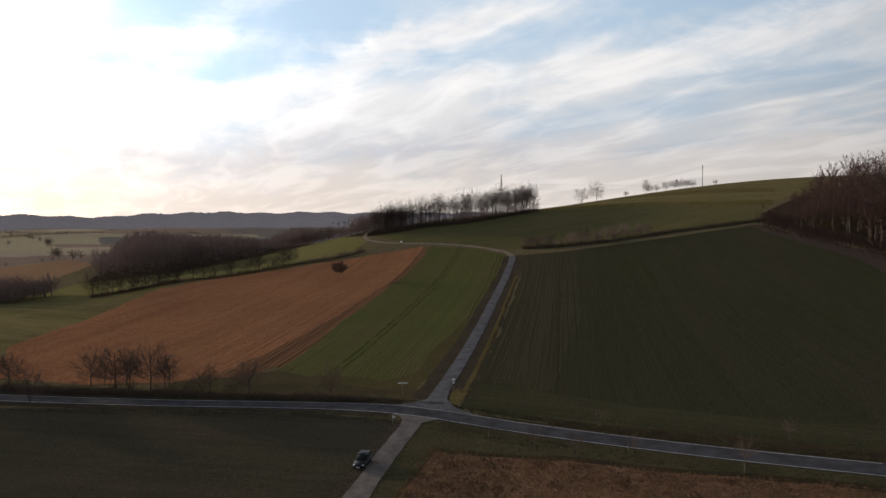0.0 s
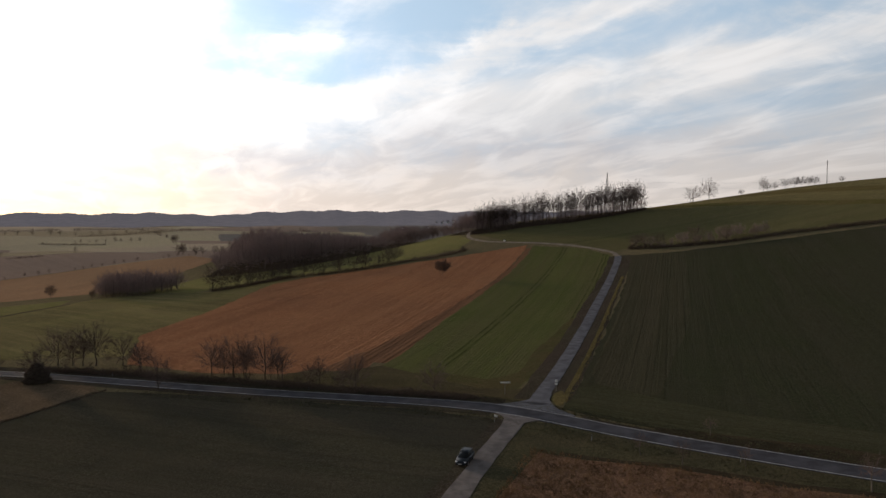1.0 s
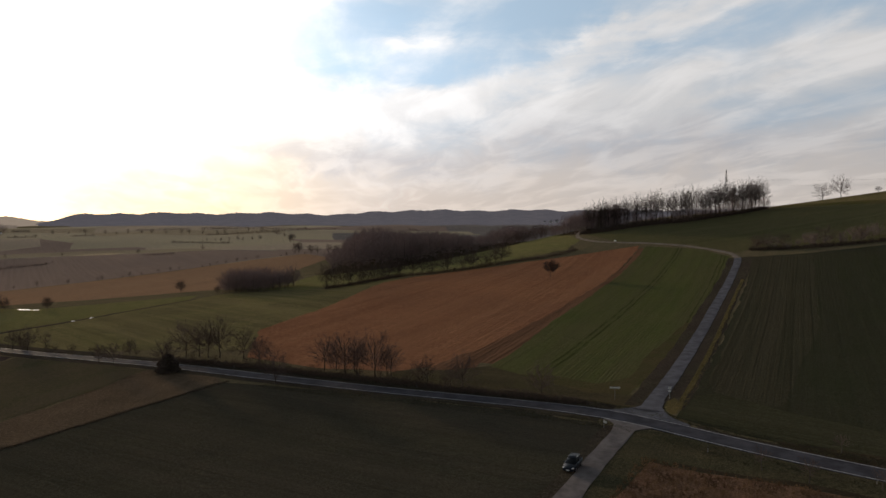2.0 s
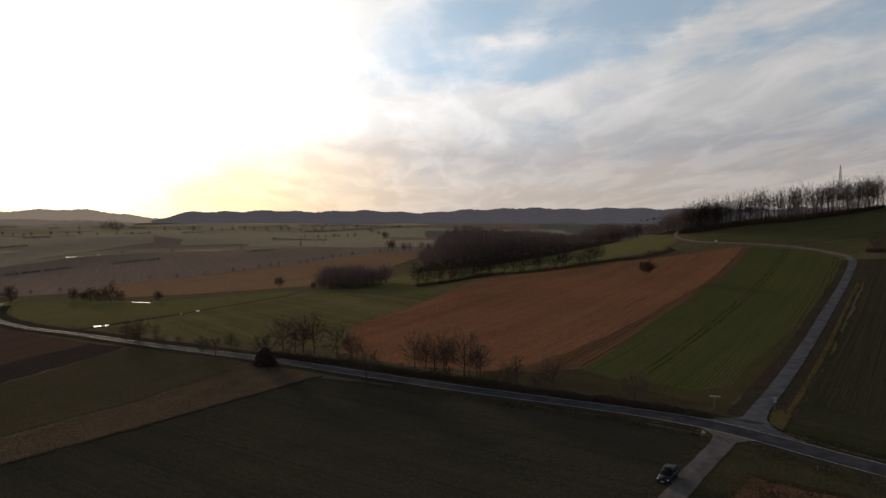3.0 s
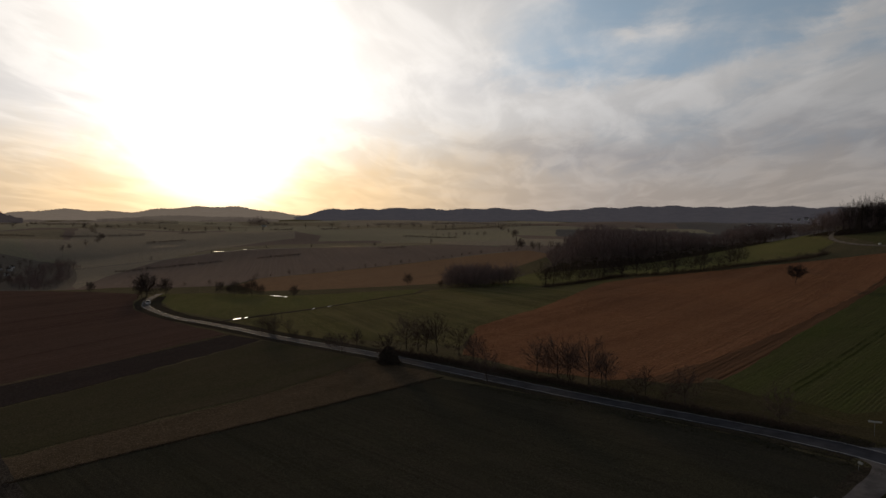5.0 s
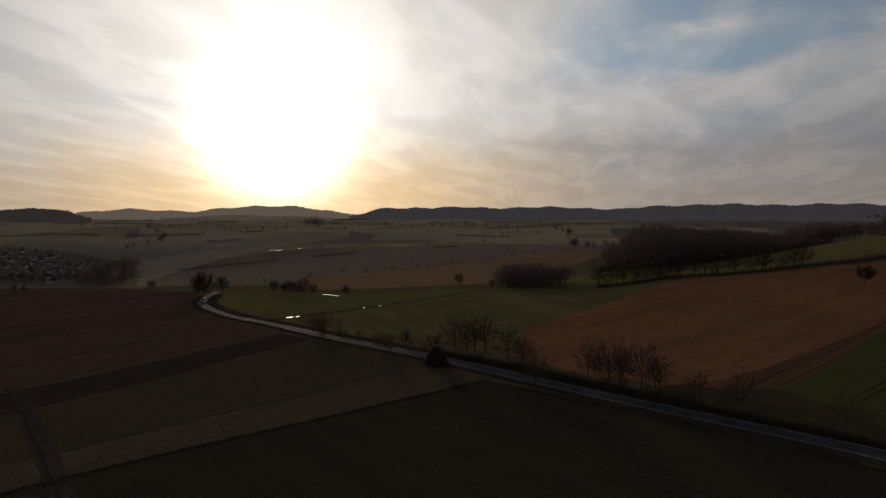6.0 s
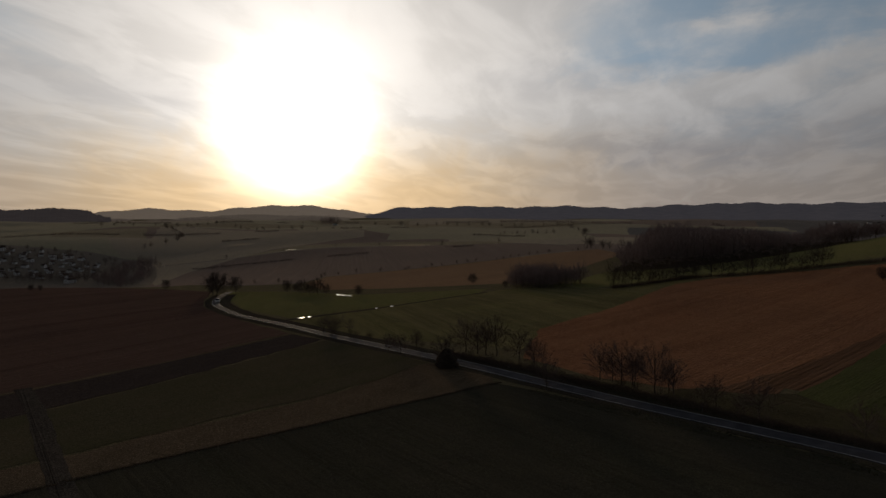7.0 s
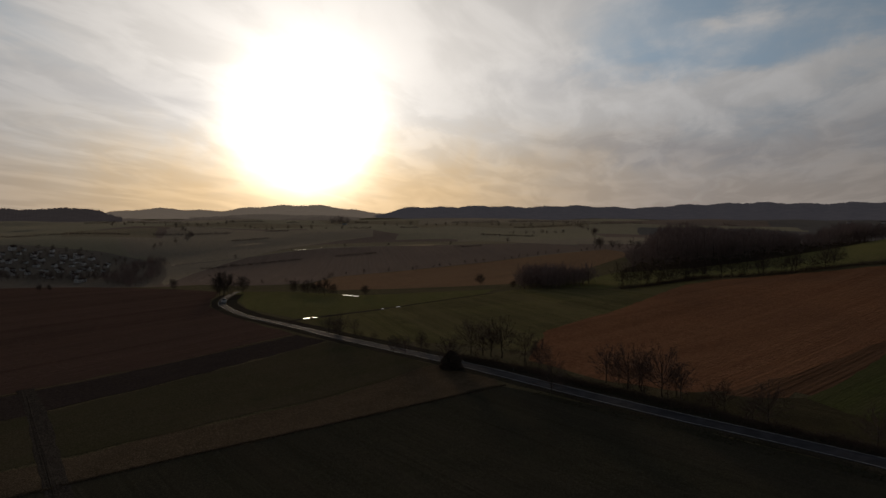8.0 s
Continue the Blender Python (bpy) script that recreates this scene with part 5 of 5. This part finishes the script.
# ---- village and farms ----
def build_house(label, roof_material, length, depth, wall, pitch, seed):
    rng = random.Random(seed)
    house = tagged(new("house"), label, "house", "houses of the village")
    L, D = length / 2, depth / 2
    ridge_z = wall + D * pitch
    bm = bmesh.new()
    lower = [bm.verts.new(p) for p in ((-L, -D, -4), (L, -D, -4), (L, D, -4), (-L, D, -4))]
    upper = [bm.verts.new(p) for p in ((-L, -D, wall), (L, -D, wall), (L, D, wall), (-L, D, wall))]
    peak = [bm.verts.new((-L, 0, ridge_z)), bm.verts.new((L, 0, ridge_z))]
    for i in range(4):
        bm.faces.new((lower[i], lower[(i + 1) % 4], upper[(i + 1) % 4], upper[i]))
    bm.faces.new((upper[1], upper[2], peak[1]))
    bm.faces.new((upper[3], upper[0], peak[0]))
    part("wall", bm_mesh("wall", bm, M_RENDER), house)
    slant = math.atan(pitch)
    for side in (-1, 1):
        run = (D + 0.5) / math.cos(slant)
        roof = part("roof", block("roof", (length + 0.9, run, 0.22), (0, side * (D + 0.5) / 2, ridge_z + 0.14 - (D + 0.5) / 2 * pitch), roof_material, 0.0, (-side * math.degrees(slant), 0, 0)), house)
    part("chimney", block("chimney", (0.7, 0.7, 1.6), (rng.uniform(-L / 2, L / 2), 0.4, ridge_z + 0.5), M_REDROOF, 0.0), house)
    for side in (-1, 1):
        for k in range(3):
            for z in (1.5, 4.2)[:1 if wall < 4.5 else 2]:
                part("window", block("window", (1.1, 0.12, 1.3), (-L + length * (k + 0.5) / 3, side * (D + 0.02), z), M_PANE, 0.0), house)
        part("window", block("window", (0.12, 1.1, 1.3), (side * (L + 0.02), 0, wall * 0.6), M_PANE, 0.0), house)
    return house


HOUSES = [build_house("white rendered house with a dark tiled roof", M_ROOFTILE, 10, 8, 5.4, 0.62, 1), build_house("small white rendered house with a dark tiled roof", M_ROOFTILE, 9, 7.5, 5.2, 0.7, 2), build_house("long low pale farm building with a dark roof", M_ROOFTILE, 14, 8, 4.4, 0.45, 3)]
for k, (x, y) in enumerate(scatter([(-990, 240), (-985, 285), (-940, 325), (-890, 340), (-820, 335), (-765, 296), (-775, 262), (-820, 228), (-900, 212)], 56, 11)):
    place = pose(x, y, ground_z(x, y), 0, 0, random.choice((-70, -64, 20, 28, 110)) + random.uniform(-9, 9)) @ Matrix.Scale(random.uniform(0.5, 0.85), 4)
    if k < 3:
        HOUSES[k].matrix_basis = place
    else:
        copy_thing(HOUSES[random.randrange(3)], place)
for x, y, turn in ((-738, 270, 115), (-1350, 1090, 40), (-360, 1880, 0), (-385, 1900, 20), (-330, 1890, 5), (-470, 1960, 30)):
    tagged(copy_thing(HOUSES[2], pose(x, y, ground_z(x, y), 0, 0, turn)), "pale farm building standing alone in open fields")
for x, y, z, turn, size in ((-612, 3382, -4.4, 12, 1.5), (-624, 3470, -1.5, 80, 1.7), (-600, 3490, -0.8, 5, 2.0), (-574, 3495, -0.6, 95, 1.7), (-652, 3440, -2.6, 20, 1.3)):
    tagged(copy_thing(HOUSES[1], pose(x, y, z, 0, 0, turn) @ Matrix.Scale(size, 4)), "large white building at the foot of the wooded ridge")
for x, y in scatter([(-1030, 215), (-1010, 300), (-900, 365), (-790, 350), (-740, 300), (-770, 240), (-860, 195)], 110, 8):
    pick(VALLEY).put(x, y, random.uniform(4, 9), "leafless garden tree between village houses")
for x, y in scatter([(-830, 205), (-795, 215), (-745, 262), (-715, 296), (-750, 296), (-790, 250)], 45, 5):
    pick(VALLEY).put(x, y, random.uniform(6, 11), "leafless tree at the lower edge of the village")
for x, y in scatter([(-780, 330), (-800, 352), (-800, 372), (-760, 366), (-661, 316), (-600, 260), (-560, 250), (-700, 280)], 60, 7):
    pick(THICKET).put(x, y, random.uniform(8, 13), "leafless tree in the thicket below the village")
for line, gap, low, high in (([(-400, 245), (-352, 264), (-386, 311), (-374, 360), (-367, 428), (-362, 528), (-346, 600)], 13, 2, 4.5), ([(-760, 372), (-706, 436), (-640, 560), (-480, 640)], 60, 4, 7), ([(-685, 886), (-623, 861), (-563, 860)], 14, 4, 8), ([(-365, 613), (-331, 610), (-300, 640)], 6, 8, 13), ([(-1250, 760), (-1100, 720), (-860, 760)], 30, 5, 10), ([(-1400, 560), (-1390, 700), (-1500, 900)], 32, 6, 12), ([(-900, 420), (-1000, 520), (-1300, 640)], 28, 6, 11), ([(-1200, 1080), (-1000, 1180), (-800, 1260)], 26, 7, 14), ([(-760, 1199), (-600, 1000), (-480, 800)], 30, 5, 10)):
    for x, y in along(line, gap, 4):
        pick(VALLEY).put(x, y, random.uniform(low, high))


# ---- puddles, ditch, grass ----
def puddle(x, y, length, width, turn, seed):
    a = [2 * math.pi * k / 28 for k in range(28)]
    m = pose(x, y, 0, 0, 0, turn)
    ring = []
    for t in a:
        s = 1 + 0.7 * noise.noise((math.cos(t) * 1.7, math.sin(t) * 1.7, seed))
        p = m @ Vector((math.cos(t) * length / 2 * s, math.sin(t) * width / 2 * s, 0))
        ring.append((p.x, p.y))
    z = max(ground_z(px, py) for px, py in ring) + 0.14
    return tagged(new("puddle", mesh_of("puddle", [(x, y, z), *[(px, py, z) for px, py in ring]], [(0, k + 1, (k + 1) % 28 + 1) for k in range(28)], [M_WATER])), "shallow rainwater puddle mirroring the bright sky", "puddle", kind="structure")


for row in ((-208, 160, 2.8, 1.0, 70, 1), (-207.4, 163, 1.6, 0.7, 80, 2), (-259, 220.8, 4.5, 0.8, 6, 3), (-253.5, 220.2, 3.5, 0.9, 14, 10), (-263, 221, 3, 1.0, 10, 4), (-204.6, 201, 2.0, 0.8, 80, 5), (-205, 193, 1.6, 0.7, 85, 6), (-686, 494, 13, 1.8, 60, 7), (-672, 516, 6, 1.5, 60, 8), (-752, 372, 5, 2.2, 60, 9)):
    puddle(*row)
MUD = [(-168.6, 58.8), (-152.3, 55.6), (-135.3, 51.7), (-118.8, 47.6), (-101, 43.5), (-80, 38)]
structure("track", ribbon("track", MUD, 3.4, 0.06, M_MUD, edge=0.25), "churned muddy crossing between the fields", "track")
BALK = [(-182, 137.2), (-171.5, 92.5), (-166, 53.5), (-168, 0)]
structure("verge", ribbon("verge", BALK, 0.8, 0.06, M_STRAW, edge=0.2), "pale dry grass balk between two tilled fields", "verge")
DITCH = [(-93.5, 128.5), (-96.5, 110), (-100, 84), (-103.5, 60), (-106, 30)]
structure("ditch", ribbon("ditch", DITCH, 0.55, 0.08, M_SHRUBSOIL, edge=0.15), "narrow dark drainage ditch between two fields", "ditch")
hedge("grass_tufts", DITCH, 0.5, 0.2, 5, "dark grass tufts lining the ditch", 11, "grass")


def tufts(name, ring, count, low, high, material, label, seed, blade=0.03):
    rng = random.Random(seed)
    segs = []
    for x, y in ring_points(ring, count, rng):
        z = ground_z(x, y)
        dense = 0.5 + noise.noise((x / 5, y / 5, seed))
        if rng.random() > 0.35 + dense:
            continue
        for _ in range(4):
            hgt = rng.uniform(low, high)
            segs.append((x + rng.gauss(0, 0.12), y + rng.gauss(0, 0.12), z, x + rng.gauss(0, hgt * 0.5), y + rng.gauss(0, hgt * 0.5), z + hgt, blade))
    v, f = spikes(segs)
    return tagged(new(name, mesh_of(name, v.tolist(), f, [material])), label, "grass", kind="stuff")


def ring_points(ring, count, rng):
    xs, ys = [q[0] for q in ring], [q[1] for q in ring]
    out = []
    while len(out) < count:
        x, y = rng.uniform(min(xs), max(xs)), rng.uniform(min(ys), max(ys))
        if inside(x, y, ring):
            out.append((x, y))
    return out


M_DRYBLADE = plain("dry_blades", (0.206, 0.126, 0.068), 0.9, 0.1, 0, 0.5, 0.4)
M_YELLOWBLADE = plain("yellow_blades", (0.14, 0.115, 0.04), 0.9, 0.1, 0, 0.4, 0.4)
M_GREENBLADE = plain("green_blades", (0.075, 0.07, 0.038), 0.9, 0.1, 0, 0.5, 0.4)
tufts("dead_grass_tufts", [(-5.5, 105.5), (2.6, 102.5), (14, 100.2), (29, 94.6), (46, 91), (58, 86), (58, 66), (-8, 66), (-9.2, 86), (-7.5, 95)], 9000, 0.2, 0.55, M_DRYBLADE, "rust-brown dead grass standing in tufts", 21, 0.035)
tufts("dry_grass_tufts", strip(HILL_LANE[1:7], 4.2, 5.6), 1500, 0.1, 0.28, M_YELLOWBLADE, "dry yellow grass along the hill lane", 22)
tufts("verge_grass", strip(MAIN_ROAD[12:-2], -3.4, -7.0), 3500, 0.12, 0.35, M_GREENBLADE, "dark unmown verge grass", 23)
tufts("verge_grass", strip(MAIN_ROAD[12:-2], 3.4, 8.0), 3500, 0.1, 0.3, M_GREENBLADE, "green unmown verge grass", 24)


# ---- far hedges and belts of trees ----
def arc(reach, start, end, bow=0.0):
    return [((reach + bow * math.sin(math.pi * k / 6)) * math.sin(radians(start + (end - start) * k / 6)), (reach + bow * math.sin(math.pi * k / 6)) * math.cos(radians(start + (end - start) * k / 6))) for k in range(7)]


for k, (reach, start, end, bow, hgt) in enumerate(((790, -66, -30, -40, 2.5), (975, -70, -45, 50, 3.0), (1000, -40, -24, -30, 4.0), (1190, -78, -50, 40, 5.0), (1460, -66, -40, -60, 5.0), (1480, -38, -20, 40, 6.0), (1830, -72, -48, 60, 8.0), (1850, -46, -20, -60, 9.0))):
    hedge("hedge", arc(reach, start, end, bow), 6.0, hgt * 1.3, 2.6, "far bare hedge across the valley fields", 30 + k, stem=0.15, material=M_TWIG, broken=0.1)
